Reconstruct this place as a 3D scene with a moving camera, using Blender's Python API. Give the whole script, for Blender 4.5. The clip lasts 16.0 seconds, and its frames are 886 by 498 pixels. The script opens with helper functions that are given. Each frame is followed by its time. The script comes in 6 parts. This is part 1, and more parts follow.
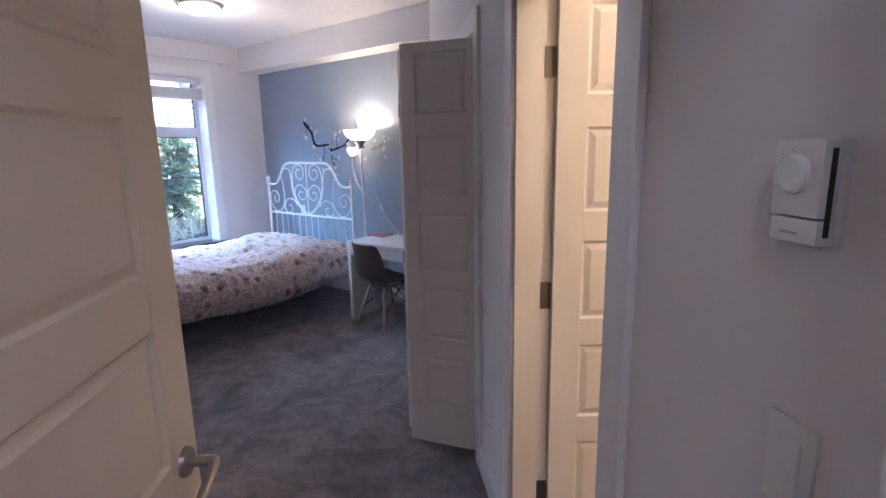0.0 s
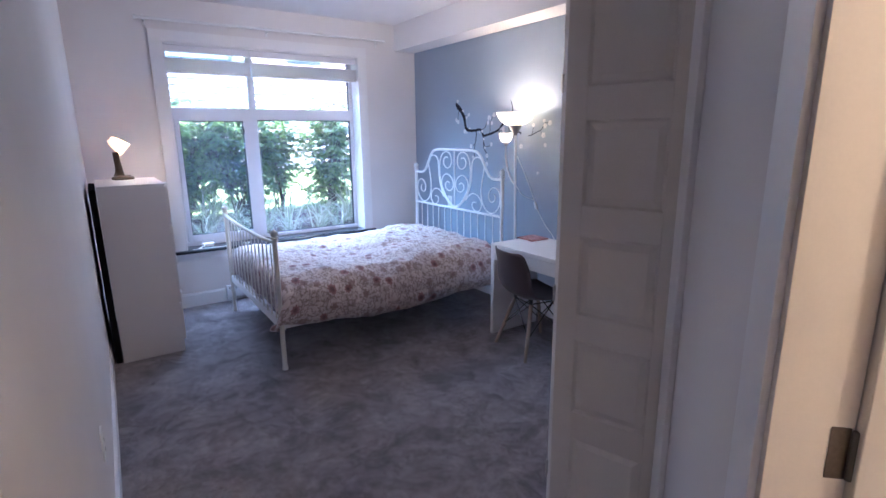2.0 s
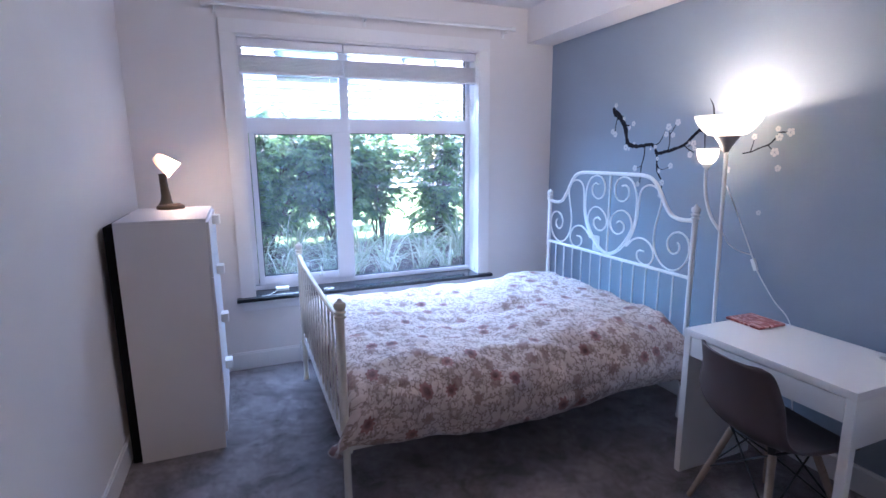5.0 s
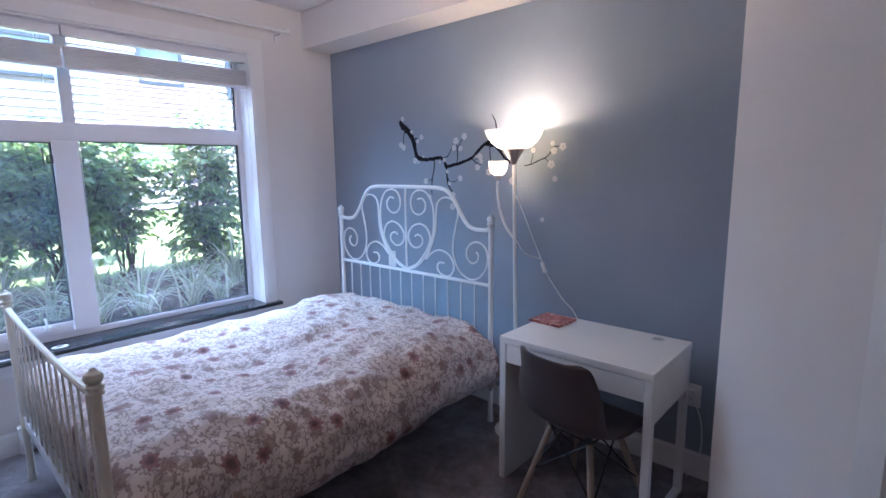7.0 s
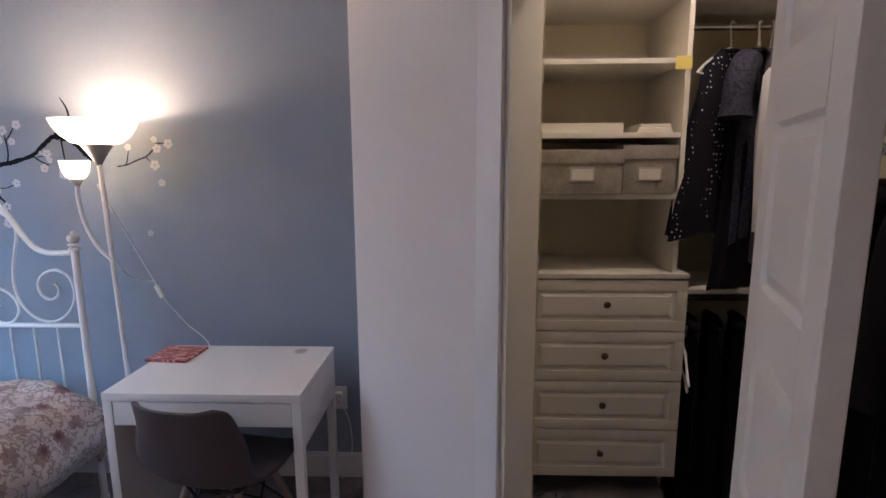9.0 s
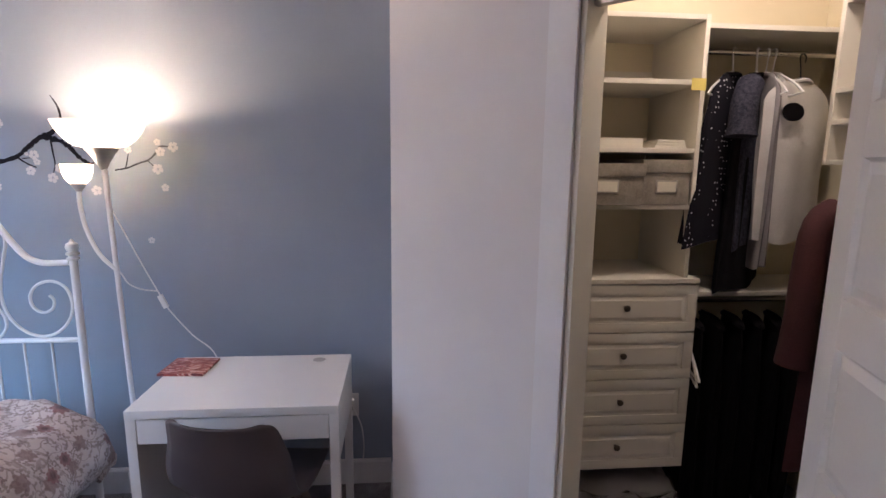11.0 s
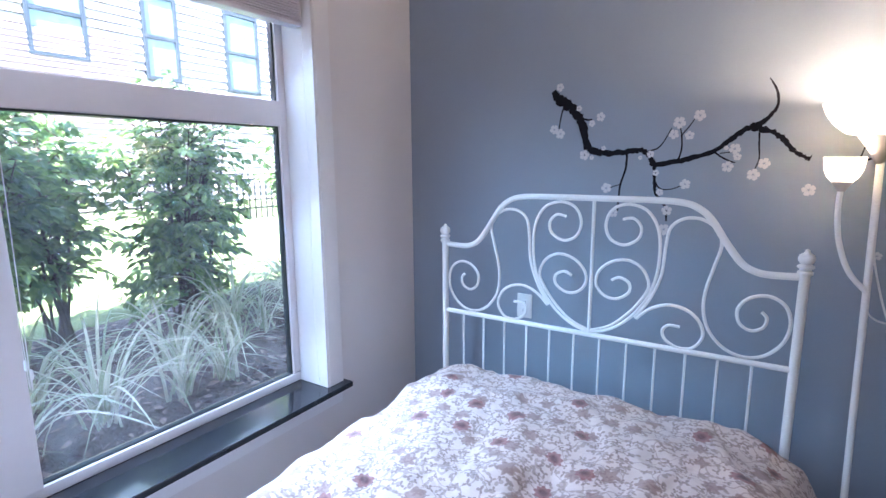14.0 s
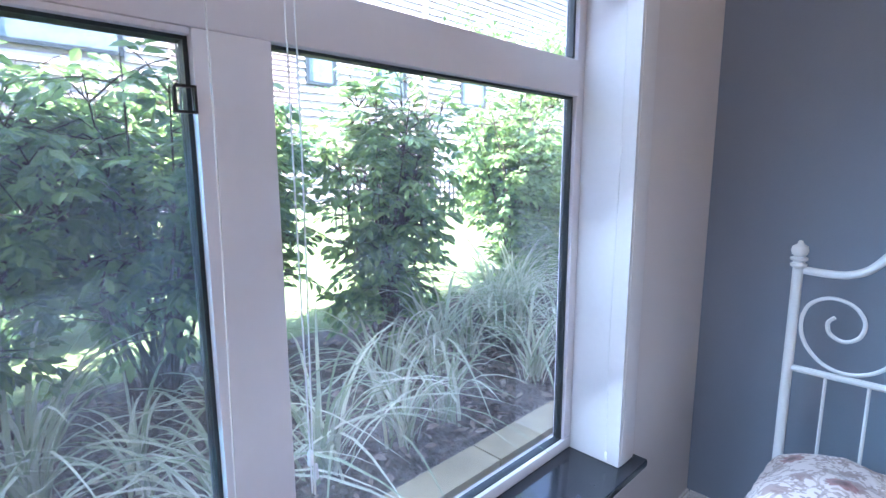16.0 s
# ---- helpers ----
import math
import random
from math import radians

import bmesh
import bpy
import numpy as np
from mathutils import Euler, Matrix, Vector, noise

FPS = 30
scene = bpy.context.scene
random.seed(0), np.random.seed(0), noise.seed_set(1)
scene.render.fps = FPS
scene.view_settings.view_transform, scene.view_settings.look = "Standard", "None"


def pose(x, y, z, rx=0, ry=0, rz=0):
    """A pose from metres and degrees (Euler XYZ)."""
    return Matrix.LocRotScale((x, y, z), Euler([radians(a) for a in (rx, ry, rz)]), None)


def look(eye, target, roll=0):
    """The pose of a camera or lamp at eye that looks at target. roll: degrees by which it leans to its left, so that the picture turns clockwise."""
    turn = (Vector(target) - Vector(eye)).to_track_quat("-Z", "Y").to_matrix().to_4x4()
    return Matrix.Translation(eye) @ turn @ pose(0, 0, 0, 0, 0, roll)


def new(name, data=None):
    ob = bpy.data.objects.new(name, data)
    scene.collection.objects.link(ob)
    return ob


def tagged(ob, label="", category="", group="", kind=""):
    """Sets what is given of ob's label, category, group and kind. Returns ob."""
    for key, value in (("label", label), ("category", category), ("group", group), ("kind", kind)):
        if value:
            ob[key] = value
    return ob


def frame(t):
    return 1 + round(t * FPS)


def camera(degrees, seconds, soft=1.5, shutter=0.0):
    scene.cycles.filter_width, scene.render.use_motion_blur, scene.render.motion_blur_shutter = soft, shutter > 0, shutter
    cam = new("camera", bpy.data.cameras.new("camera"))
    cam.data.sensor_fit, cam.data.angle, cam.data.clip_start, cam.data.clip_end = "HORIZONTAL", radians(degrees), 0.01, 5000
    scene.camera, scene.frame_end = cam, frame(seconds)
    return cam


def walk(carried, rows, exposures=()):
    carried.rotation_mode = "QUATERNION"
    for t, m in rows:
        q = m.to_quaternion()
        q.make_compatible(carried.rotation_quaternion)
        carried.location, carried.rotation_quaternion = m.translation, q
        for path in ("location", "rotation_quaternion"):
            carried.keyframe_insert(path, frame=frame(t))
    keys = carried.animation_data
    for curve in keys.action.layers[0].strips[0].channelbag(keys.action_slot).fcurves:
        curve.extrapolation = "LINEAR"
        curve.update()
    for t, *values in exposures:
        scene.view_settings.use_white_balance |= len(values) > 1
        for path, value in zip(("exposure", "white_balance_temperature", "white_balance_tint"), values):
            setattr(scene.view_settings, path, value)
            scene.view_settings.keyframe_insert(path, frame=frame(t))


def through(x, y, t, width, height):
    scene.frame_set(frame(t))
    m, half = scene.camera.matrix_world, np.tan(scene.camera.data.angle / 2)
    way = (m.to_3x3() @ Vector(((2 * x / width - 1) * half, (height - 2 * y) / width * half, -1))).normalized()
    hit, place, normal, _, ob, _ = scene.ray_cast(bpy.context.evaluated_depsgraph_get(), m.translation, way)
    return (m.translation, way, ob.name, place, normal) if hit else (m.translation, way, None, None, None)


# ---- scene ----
cam = camera(82.65, 16.0)
# seconds, stops, kelvin, tint
EXPOSURES = [(0.0, 4.36, 5350, 24), (1.5, 4.38, 5200, 24), (3.5, 4.36, 5050, 24), (6.0, 4.17, 5150, 24), (7.5, 3.88, 5650, 25), (9.0, 4.07, 6000, 27),
             (11.5, 4.40, 5950, 27), (12.5, 4.33, 5900, 25), (14.0, 4.05, 5750, 23), (16.0, 3.74, 5750, 22)]
# seconds, eye, then yaw, pitch and roll in degrees
PATH = [
    (0.0, 0.089, 0.002, 1.569, 37.42, -11.34, 1.08),
    (0.5, -0.033, 0.123, 1.571, 42.16, -12.15, 1.28),
    (1.0, -0.164, 0.265, 1.573, 43.76, -12.66, 1.17),
    (1.5, -0.282, 0.430, 1.583, 48.57, -12.83, 0.53),
    (2.0, -0.418, 0.583, 1.589, 55.50, -12.85, 0.58),
    (2.5, -0.654, 0.709, 1.603, 61.12, -12.24, 0.54),
    (3.0, -0.872, 0.816, 1.603, 65.17, -11.52, 0.70),
    (3.5, -1.141, 0.962, 1.589, 69.06, -11.02, 0.50),
    (6.0, -1.919, 1.161, 1.567, 63.89, -9.48, 0.48),
    (6.5, -2.004, 1.127, 1.550, 51.23, -9.13, 0.46),
    (7.0, -2.030, 1.149, 1.555, 41.86, -9.07, 0.62),
    (7.5, -2.037, 1.215, 1.543, 32.14, -8.81, 0.60),
    (8.0, -2.062, 1.324, 1.520, 22.26, -8.88, 0.84),
    (8.5, -2.100, 1.378, 1.546, 11.15, -9.31, 0.42),
    (9.0, -2.090, 1.397, 1.560, 1.97, -9.30, 0.25),
    (11.5, -2.583, 1.365, 1.612, -4.85, -9.59, -0.62),
    (12.0, -2.745, 1.433, 1.613, 6.69, -9.74, -0.33),
    (12.5, -3.003, 1.496, 1.628, 14.29, -9.99, -0.45),
    (13.0, -3.275, 1.491, 1.626, 25.15, -9.84, -0.44),
    (13.5, -3.623, 1.460, 1.590, 31.23, -9.83, 0.35),
    (14.0, -3.908, 1.469, 1.583, 32.71, -9.74, 0.36),
    (14.5, -4.173, 1.516, 1.586, 35.44, -9.67, 0.03),
    (15.0, -4.405, 1.533, 1.581, 40.90, -9.65, -0.26),
    (15.5, -4.628, 1.517, 1.554, 44.76, -9.37, 0.09),
    (16.0, -4.862, 1.564, 1.526, 45.85, -9.14, 0.23),
]
walk(cam, [(t, pose(x, y, z, 90 + pitch, roll, yaw)) for t, x, y, z, yaw, pitch, roll in PATH],
     exposures=EXPOSURES)

# ---- light ----
world = bpy.data.worlds.new("sky")
scene.world = world
world.use_nodes = True
wn = world.node_tree
sky = wn.nodes.new("ShaderNodeTexSky")
sky.sky_type = 'NISHITA'
sky.sun_disc = False
sky.sun_elevation, sky.sun_rotation = radians(54), radians(160)
wn.links.new(sky.outputs[0], wn.nodes["Background"].inputs[0])
wn.nodes["Background"].inputs[1].default_value = 0.15


def lamp(name, kind, energy, color, m, **more):
    data = bpy.data.lights.new(name, kind)
    data.energy, data.color = energy, color
    for key, value in more.items():
        if key == "size":
            data.shadow_soft_size = value
        elif key == "angle":
            data.angle = radians(value)
    ob = new(name, data)
    ob.matrix_world = m
    return ob


lamp("sun", 'SUN', 4.6, (1.0, 0.95, 0.88), look((2, -5.5, 8), (0, 0, 0)), angle=0.6)
lamp("floor_lamp_bulb", 'POINT', 1.08, (1.0, 0.77, 0.46), pose(-3.635, 3.515, 1.715), size=0.03)
lamp("reading_arm_bulb", 'POINT', 0.2, (1.0, 0.76, 0.46), pose(-3.715, 3.50, 1.56), size=0.02)
lamp("table_lamp_bulb", 'POINT', 0.2, (1.0, 0.72, 0.42), pose(-5.115, 0.815, 1.515), size=0.015)
lamp("ceiling_bulb", 'POINT', 0.85, (1.0, 0.88, 0.72), pose(-4.12, 2.30, 2.60), size=0.08)
lamp("bathroom_bulb", 'POINT', 2.7, (1.0, 0.75, 0.44), pose(0.74, 1.70, 2.45), size=0.1)
lamp("closet_bulb", 'POINT', 0.90, (1.0, 0.87, 0.66), pose(-1.25, 2.95, 2.64), size=0.06)
# added fill without a fixture, brightens the slanting wall and folding door
lamp("hall_fill", 'POINT', 0.60, (1.0, 0.94, 0.88), pose(0.45, -0.55, 2.6), size=0.1)

# daylight from the bright southern sky, standing in the window's opening as nine small panes of light
for row in range(3):
    for col in range(3):
        eye = Vector((-5.52, 1.52 + 0.60 * col, 0.86 + 0.60 * row))
        pane_light = lamp("window_daylight", 'AREA', 0.225, (0.58, 0.82, 1.0), look(eye, eye + Vector((0.47, 0.16, -0.87))))
        pane_light.data.shape = 'SQUARE'
        pane_light.data.size = 0.56
        pane_light.data.spread = radians(112)

# clear blue sky to the south-west, entering low across the room
for row in range(3):
    eye = Vector((-5.68, 1.75, 0.90 + 0.55 * row))
    pane_light = lamp("window_skylight", 'AREA', 0.08, (0.28, 0.72, 1.0), look(eye, eye + Vector((0.44, 0.80, -0.36))))
    pane_light.data.shape = 'SQUARE'
    pane_light.data.size = 0.50
    pane_light.data.spread = radians(40)


# ---- materials ----
def nodes_of(name):
    m = bpy.data.materials.new(name)
    m.use_nodes = True
    return m, m.node_tree.nodes, m.node_tree.links, m.node_tree.nodes["Principled BSDF"]


def surface(name, color, rough=0.6, metal=0.0, var=0.08, big=3.0, fine=90.0, bump=0.05, depth=0.002, spec=0.5, tint=None, rand=0.0):
    """A painted, wooden or metal surface: base colour, two scales of uneven tone, fine relief."""
    m, n, l, b = nodes_of(name)
    tc = n.new("ShaderNodeTexCoord")
    n1, n2 = n.new("ShaderNodeTexNoise"), n.new("ShaderNodeTexNoise")
    n1.inputs["Scale"].default_value, n1.inputs["Detail"].default_value = big, 4
    n2.inputs["Scale"].default_value, n2.inputs["Detail"].default_value = fine, 3
    l.new(tc.outputs["Object"], n1.inputs["Vector"])
    l.new(tc.outputs["Object"], n2.inputs["Vector"])
    mix = n.new("ShaderNodeMix")
    mix.data_type = 'RGBA'
    other = tint or tuple(c * (1 - 2.2 * var) for c in color)
    mix.inputs[6].default_value, mix.inputs[7].default_value = (*color, 1), (*other, 1)
    add = n.new("ShaderNodeMath")
    add.operation = 'MULTIPLY_ADD'
    add.inputs[1].default_value, add.inputs[2].default_value = 0.35, 0.0
    l.new(n2.outputs[0], add.inputs[0])
    add2 = n.new("ShaderNodeMath")
    add2.operation = 'MULTIPLY_ADD'
    add2.inputs[1].default_value = 0.65
    l.new(n1.outputs[0], add2.inputs[0])
    l.new(add.outputs[0], add2.inputs[2])
    ramp = n.new("ShaderNodeMapRange")
    ramp.inputs[1].default_value, ramp.inputs[2].default_value = 0.35, 0.65
    l.new(add2.outputs[0], ramp.inputs[0])
    l.new(ramp.outputs[0], mix.inputs[0])
    out = mix.outputs[2]
    if rand:
        info, hsv = n.new("ShaderNodeObjectInfo"), n.new("ShaderNodeHueSaturation")
        rr = n.new("ShaderNodeMapRange")
        rr.inputs[3].default_value, rr.inputs[4].default_value = 1 - rand, 1 + rand
        l.new(info.outputs["Random"], rr.inputs[0])
        l.new(rr.outputs[0], hsv.inputs["Value"])
        l.new(out, hsv.inputs["Color"])
        out = hsv.outputs[0]
    l.new(out, b.inputs["Base Color"])
    rv = n.new("ShaderNodeMapRange")
    rv.inputs[3].default_value, rv.inputs[4].default_value = max(rough - 0.07, 0.02), min(rough + 0.07, 1)
    l.new(n1.outputs[0], rv.inputs[0])
    l.new(rv.outputs[0], b.inputs["Roughness"])
    b.inputs["Metallic"].default_value = metal
    b.inputs["Specular IOR Level"].default_value = spec
    if bump:
        bp = n.new("ShaderNodeBump")
        bp.inputs["Strength"].default_value, bp.inputs["Distance"].default_value = bump, depth
        l.new(n2.outputs[0], bp.inputs["Height"])
        l.new(bp.outputs[0], b.inputs["Normal"])
    return m


def carpet_material():
    m, n, l, b = nodes_of("carpet")
    tc = n.new("ShaderNodeTexCoord")
    tones = []
    for scale, detail, rough in ((4.2, 8, 0.72), (19, 5, 0.68), (420, 2, 0.5)):
        t = n.new("ShaderNodeTexNoise")
        t.inputs["Scale"].default_value, t.inputs["Detail"].default_value, t.inputs["Roughness"].default_value = scale, detail, rough
        t.inputs["Distortion"].default_value = 0.5 if scale < 100 else 0.0
        l.new(tc.outputs["Object"], t.inputs["Vector"])
        tones.append(t)
    r1 = n.new("ShaderNodeValToRGB")
    r1.color_ramp.elements[0].position, r1.color_ramp.elements[0].color = 0.38, (0.108, 0.086, 0.096, 1)
    r1.color_ramp.elements[1].position, r1.color_ramp.elements[1].color = 0.62, (0.305, 0.256, 0.268, 1)
    l.new(tones[0].outputs[0], r1.inputs[0])
    r2 = n.new("ShaderNodeMapRange")
    r2.inputs[1].default_value, r2.inputs[2].default_value, r2.inputs[3].default_value, r2.inputs[4].default_value = 0.3, 0.7, 0.68, 1.26
    l.new(tones[1].outputs[0], r2.inputs[0])
    r3 = n.new("ShaderNodeMapRange")
    r3.inputs[1].default_value, r3.inputs[2].default_value, r3.inputs[3].default_value, r3.inputs[4].default_value = 0.3, 0.7, 0.6, 1.3
    l.new(tones[2].outputs[0], r3.inputs[0])
    mul = n.new("ShaderNodeMath")
    mul.operation = 'MULTIPLY'
    l.new(r2.outputs[0], mul.inputs[0])
    l.new(r3.outputs[0], mul.inputs[1])
    hsv = n.new("ShaderNodeHueSaturation")
    l.new(r1.outputs[0], hsv.inputs["Color"])
    l.new(mul.outputs[0], hsv.inputs["Value"])
    l.new(hsv.outputs[0], b.inputs["Base Color"])
    b.inputs["Roughness"].default_value = 0.95
    b.inputs["Specular IOR Level"].default_value = 0.15
    b.inputs["Sheen Weight"].default_value = 0.35
    b.inputs["Sheen Roughness"].default_value = 0.4
    hgt = n.new("ShaderNodeMath")
    hgt.operation = 'MULTIPLY_ADD'
    hgt.inputs[1].default_value = 1.5
    l.new(tones[1].outputs[0], hgt.inputs[0])
    l.new(tones[2].outputs[0], hgt.inputs[2])
    bp = n.new("ShaderNodeBump")
    bp.inputs["Strength"].default_value, bp.inputs["Distance"].default_value = 0.9, 0.008
    l.new(hgt.outputs[0], bp.inputs["Height"])
    l.new(bp.outputs[0], b.inputs["Normal"])
    return m


def floral_material():
    """Cream cotton printed with dusky red blossoms, grey-brown leaves and thin vines, laid out on the cloth's UV in metres."""
    m, n, l, b = nodes_of("floral_cotton")
    uv = n.new("ShaderNodeUVMap")
    warp = n.new("ShaderNodeTexNoise")
    warp.inputs["Scale"].default_value = 9
    l.new(uv.outputs[0], warp.inputs["Vector"])
    wm = n.new("ShaderNodeVectorMath")
    wm.operation = 'MULTIPLY_ADD'
    wm.inputs[1].default_value = (0.03, 0.03, 0)
    l.new(warp.outputs["Color"], wm.inputs[0])
    l.new(uv.outputs[0], wm.inputs[2])

    def math_node(op, a, c=None, d=None):
        q = n.new("ShaderNodeMath")
        q.operation = op
        for k, v in enumerate((a, c, d)):
            if v is None:
                continue
            if isinstance(v, (int, float)):
                q.inputs[k].default_value = v
            else:
                l.new(v, q.inputs[k])
        return q.outputs[0]

    def flowers(scale, size, petals, seed, lobe=0.08):
        mp = n.new("ShaderNodeMapping")
        mp.inputs["Location"].default_value = (seed * 1.37, seed * 0.71, 0)
        l.new(wm.outputs[0], mp.inputs["Vector"])
        v = n.new("ShaderNodeTexVoronoi")
        v.voronoi_dimensions = '2D'
        v.inputs["Scale"].default_value = scale
        v.inputs["Randomness"].default_value = 0.8
        l.new(mp.outputs[0], v.inputs["Vector"])
        sub = n.new("ShaderNodeVectorMath")
        sub.operation = 'SUBTRACT'
        l.new(mp.outputs[0], sub.inputs[0])
        l.new(v.outputs["Position"], sub.inputs[1])
        sep = n.new("ShaderNodeSeparateXYZ")
        l.new(sub.outputs[0], sep.inputs[0])
        ang = math_node('ARCTAN2', sep.outputs[1], sep.outputs[0])
        col = n.new("ShaderNodeSeparateColor")
        l.new(v.outputs["Color"], col.inputs[0])
        turn = math_node('MULTIPLY_ADD', col.outputs[0], 6.28, ang)
        wave = math_node('COSINE', math_node('MULTIPLY', turn, float(petals)))
        radius = math_node('MULTIPLY_ADD', wave, size * lobe, size * (1 - lobe))
        inside = math_node('SUBTRACT', radius, v.outputs["Distance"])
        mask = n.new("ShaderNodeMapRange")
        mask.inputs[1].default_value, mask.inputs[2].default_value = 0.0, size * 0.12
        l.new(inside, mask.inputs[0])
        return mask.outputs[0], v.outputs["Distance"], col

    def over(base, color, mask):
        mx = n.new("ShaderNodeMix")
        mx.data_type = 'RGBA'
        l.new(mask, mx.inputs[0])
        if isinstance(base, tuple):
            mx.inputs[6].default_value = base
        else:
            l.new(base, mx.inputs[6])
        if isinstance(color, tuple):
            mx.inputs[7].default_value = color
        else:
            l.new(color, mx.inputs[7])
        return mx.outputs[2]

    c = (0.57, 0.48, 0.46, 1)
    # vines: thin contour lines of a slow noise
    for seed, wdt in ((0.0, 0.010), (7.3, 0.009)):
        mp = n.new("ShaderNodeMapping")
        mp.inputs["Location"].default_value = (seed, seed, 0)
        l.new(uv.outputs[0], mp.inputs["Vector"])
        vn = n.new("ShaderNodeTexNoise")
        vn.inputs["Scale"].default_value, vn.inputs["Detail"].default_value = 8.5, 1
        l.new(mp.outputs[0], vn.inputs["Vector"])
        d = math_node('ABSOLUTE', math_node('SUBTRACT', vn.outputs[0], 0.5))
        c = over(c, (0.22, 0.15, 0.13, 1), math_node('MULTIPLY', math_node('LESS_THAN', d, wdt), 0.5))
    m1, d1, k1 = flowers(31, 0.43, 3, 3.1, 0.40)
    keep = math_node('GREATER_THAN', k1.outputs[1], 0.15)
    c = over(c, (0.24, 0.17, 0.16, 1), math_node('MULTIPLY', math_node('MULTIPLY', m1, keep), 0.85))
    m2, d2, k2 = flowers(27, 0.42, 2, 9.4, 0.45)
    keep = math_node('GREATER_THAN', k2.outputs[1], 0.12)
    c = over(c, (0.30, 0.23, 0.215, 1), math_node('MULTIPLY', math_node('MULTIPLY', m2, keep), 0.8))
    m3, d3, k3 = flowers(9.0, 0.30, 6, 5.2, 0.16)
    keep = math_node('GREATER_THAN', k3.outputs[1], 0.45)
    c = over(c, (0.25, 0.16, 0.145, 1), math_node('MULTIPLY', math_node('MULTIPLY', m3, keep), 0.8))
    m4, d4, k4 = flowers(5.6, 0.190, 8, 1.7, 0.11)
    red = n.new("ShaderNodeValToRGB")
    red.color_ramp.elements[0].position, red.color_ramp.elements[0].color = 0.05, (0.095, 0.032, 0.036, 1)
    red.color_ramp.elements[1].position, red.color_ramp.elements[1].color = 0.20, (0.20, 0.055, 0.062, 1)
    e = red.color_ramp.elements.new(0.12)
    e.color = (0.27, 0.12, 0.12, 1)
    l.new(d4, red.inputs[0])
    keep = math_node('GREATER_THAN', k4.outputs[1], 0.35)
    c = over(c, red.outputs[0], math_node('MULTIPLY', math_node('MULTIPLY', m4, keep), 0.9))
    l.new(c, b.inputs["Base Color"])
    b.inputs["Roughness"].default_value = 0.85
    b.inputs["Sheen Weight"].default_value = 0.2
    weave, crease = n.new("ShaderNodeTexNoise"), n.new("ShaderNodeTexNoise")
    weave.inputs["Scale"].default_value = 500
    crease.inputs["Scale"].default_value, crease.inputs["Detail"].default_value = 22, 5
    crease.inputs["Distortion"].default_value = 1.2
    l.new(uv.outputs[0], weave.inputs["Vector"])
    l.new(uv.outputs[0], crease.inputs["Vector"])
    h = math_node('MULTIPLY_ADD', weave.outputs[0], 0.06, crease.outputs[0])
    bp = n.new("ShaderNodeBump")
    bp.inputs["Strength"].default_value, bp.inputs["Distance"].default_value = 0.6, 0.010
    l.new(h, bp.inputs["Height"])
    l.new(bp.outputs[0], b.inputs["Normal"])
    return m


def leaf_material(name, dark, light, rough=0.36, shine=0.5, through=0.42):
    m, n, l, b = nodes_of(name)
    geo = n.new("ShaderNodeNewGeometry")
    ramp = n.new("ShaderNodeValToRGB")
    ramp.color_ramp.elements[0].color, ramp.color_ramp.elements[1].color = (*dark, 1), (*light, 1)
    l.new(geo.outputs["Random Per Island"], ramp.inputs[0])
    l.new(ramp.outputs[0], b.inputs["Base Color"])
    b.inputs["Roughness"].default_value = rough
    b.inputs["Specular IOR Level"].default_value = shine
    tr = n.new("ShaderNodeBsdfTranslucent")
    l.new(ramp.outputs[0], tr.inputs["Color"])
    mx = n.new("ShaderNodeMixShader")
    mx.inputs[0].default_value = through
    l.new(b.outputs[0], mx.inputs[1])
    l.new(tr.outputs[0], mx.inputs[2])
    l.new(mx.outputs[0], n["Material Output"].inputs["Surface"])
    return m


def shade_material(name, color, through, glow=None, strength=0.0):
    """A thin lamp shade that lets part of its bulb's light through."""
    m, n, l, b = nodes_of(name)
    b.inputs["Base Color"].default_value = (*color, 1)
    b.inputs["Roughness"].default_value = 0.4
    if strength:
        b.inputs["Emission Color"].default_value = (*glow, 1)
        b.inputs["Emission Strength"].default_value = strength
    tr = n.new("ShaderNodeBsdfTranslucent")
    tr.inputs["Color"].default_value = (*color, 1)
    mx = n.new("ShaderNodeMixShader")
    mx.inputs[0].default_value = through
    l.new(b.outputs[0], mx.inputs[1])
    l.new(tr.outputs[0], mx.inputs[2])
    l.new(mx.outputs[0], n["Material Output"].inputs["Surface"])
    return m


def glass_material(name, color=(1, 1, 1), rough=0.0):
    m, n, l, b = nodes_of(name)
    b.inputs["Base Color"].default_value = (*color, 1)
    b.inputs["Roughness"].default_value = rough
    b.inputs["IOR"].default_value = 1.45
    b.inputs["Transmission Weight"].default_value = 1.0
    return m


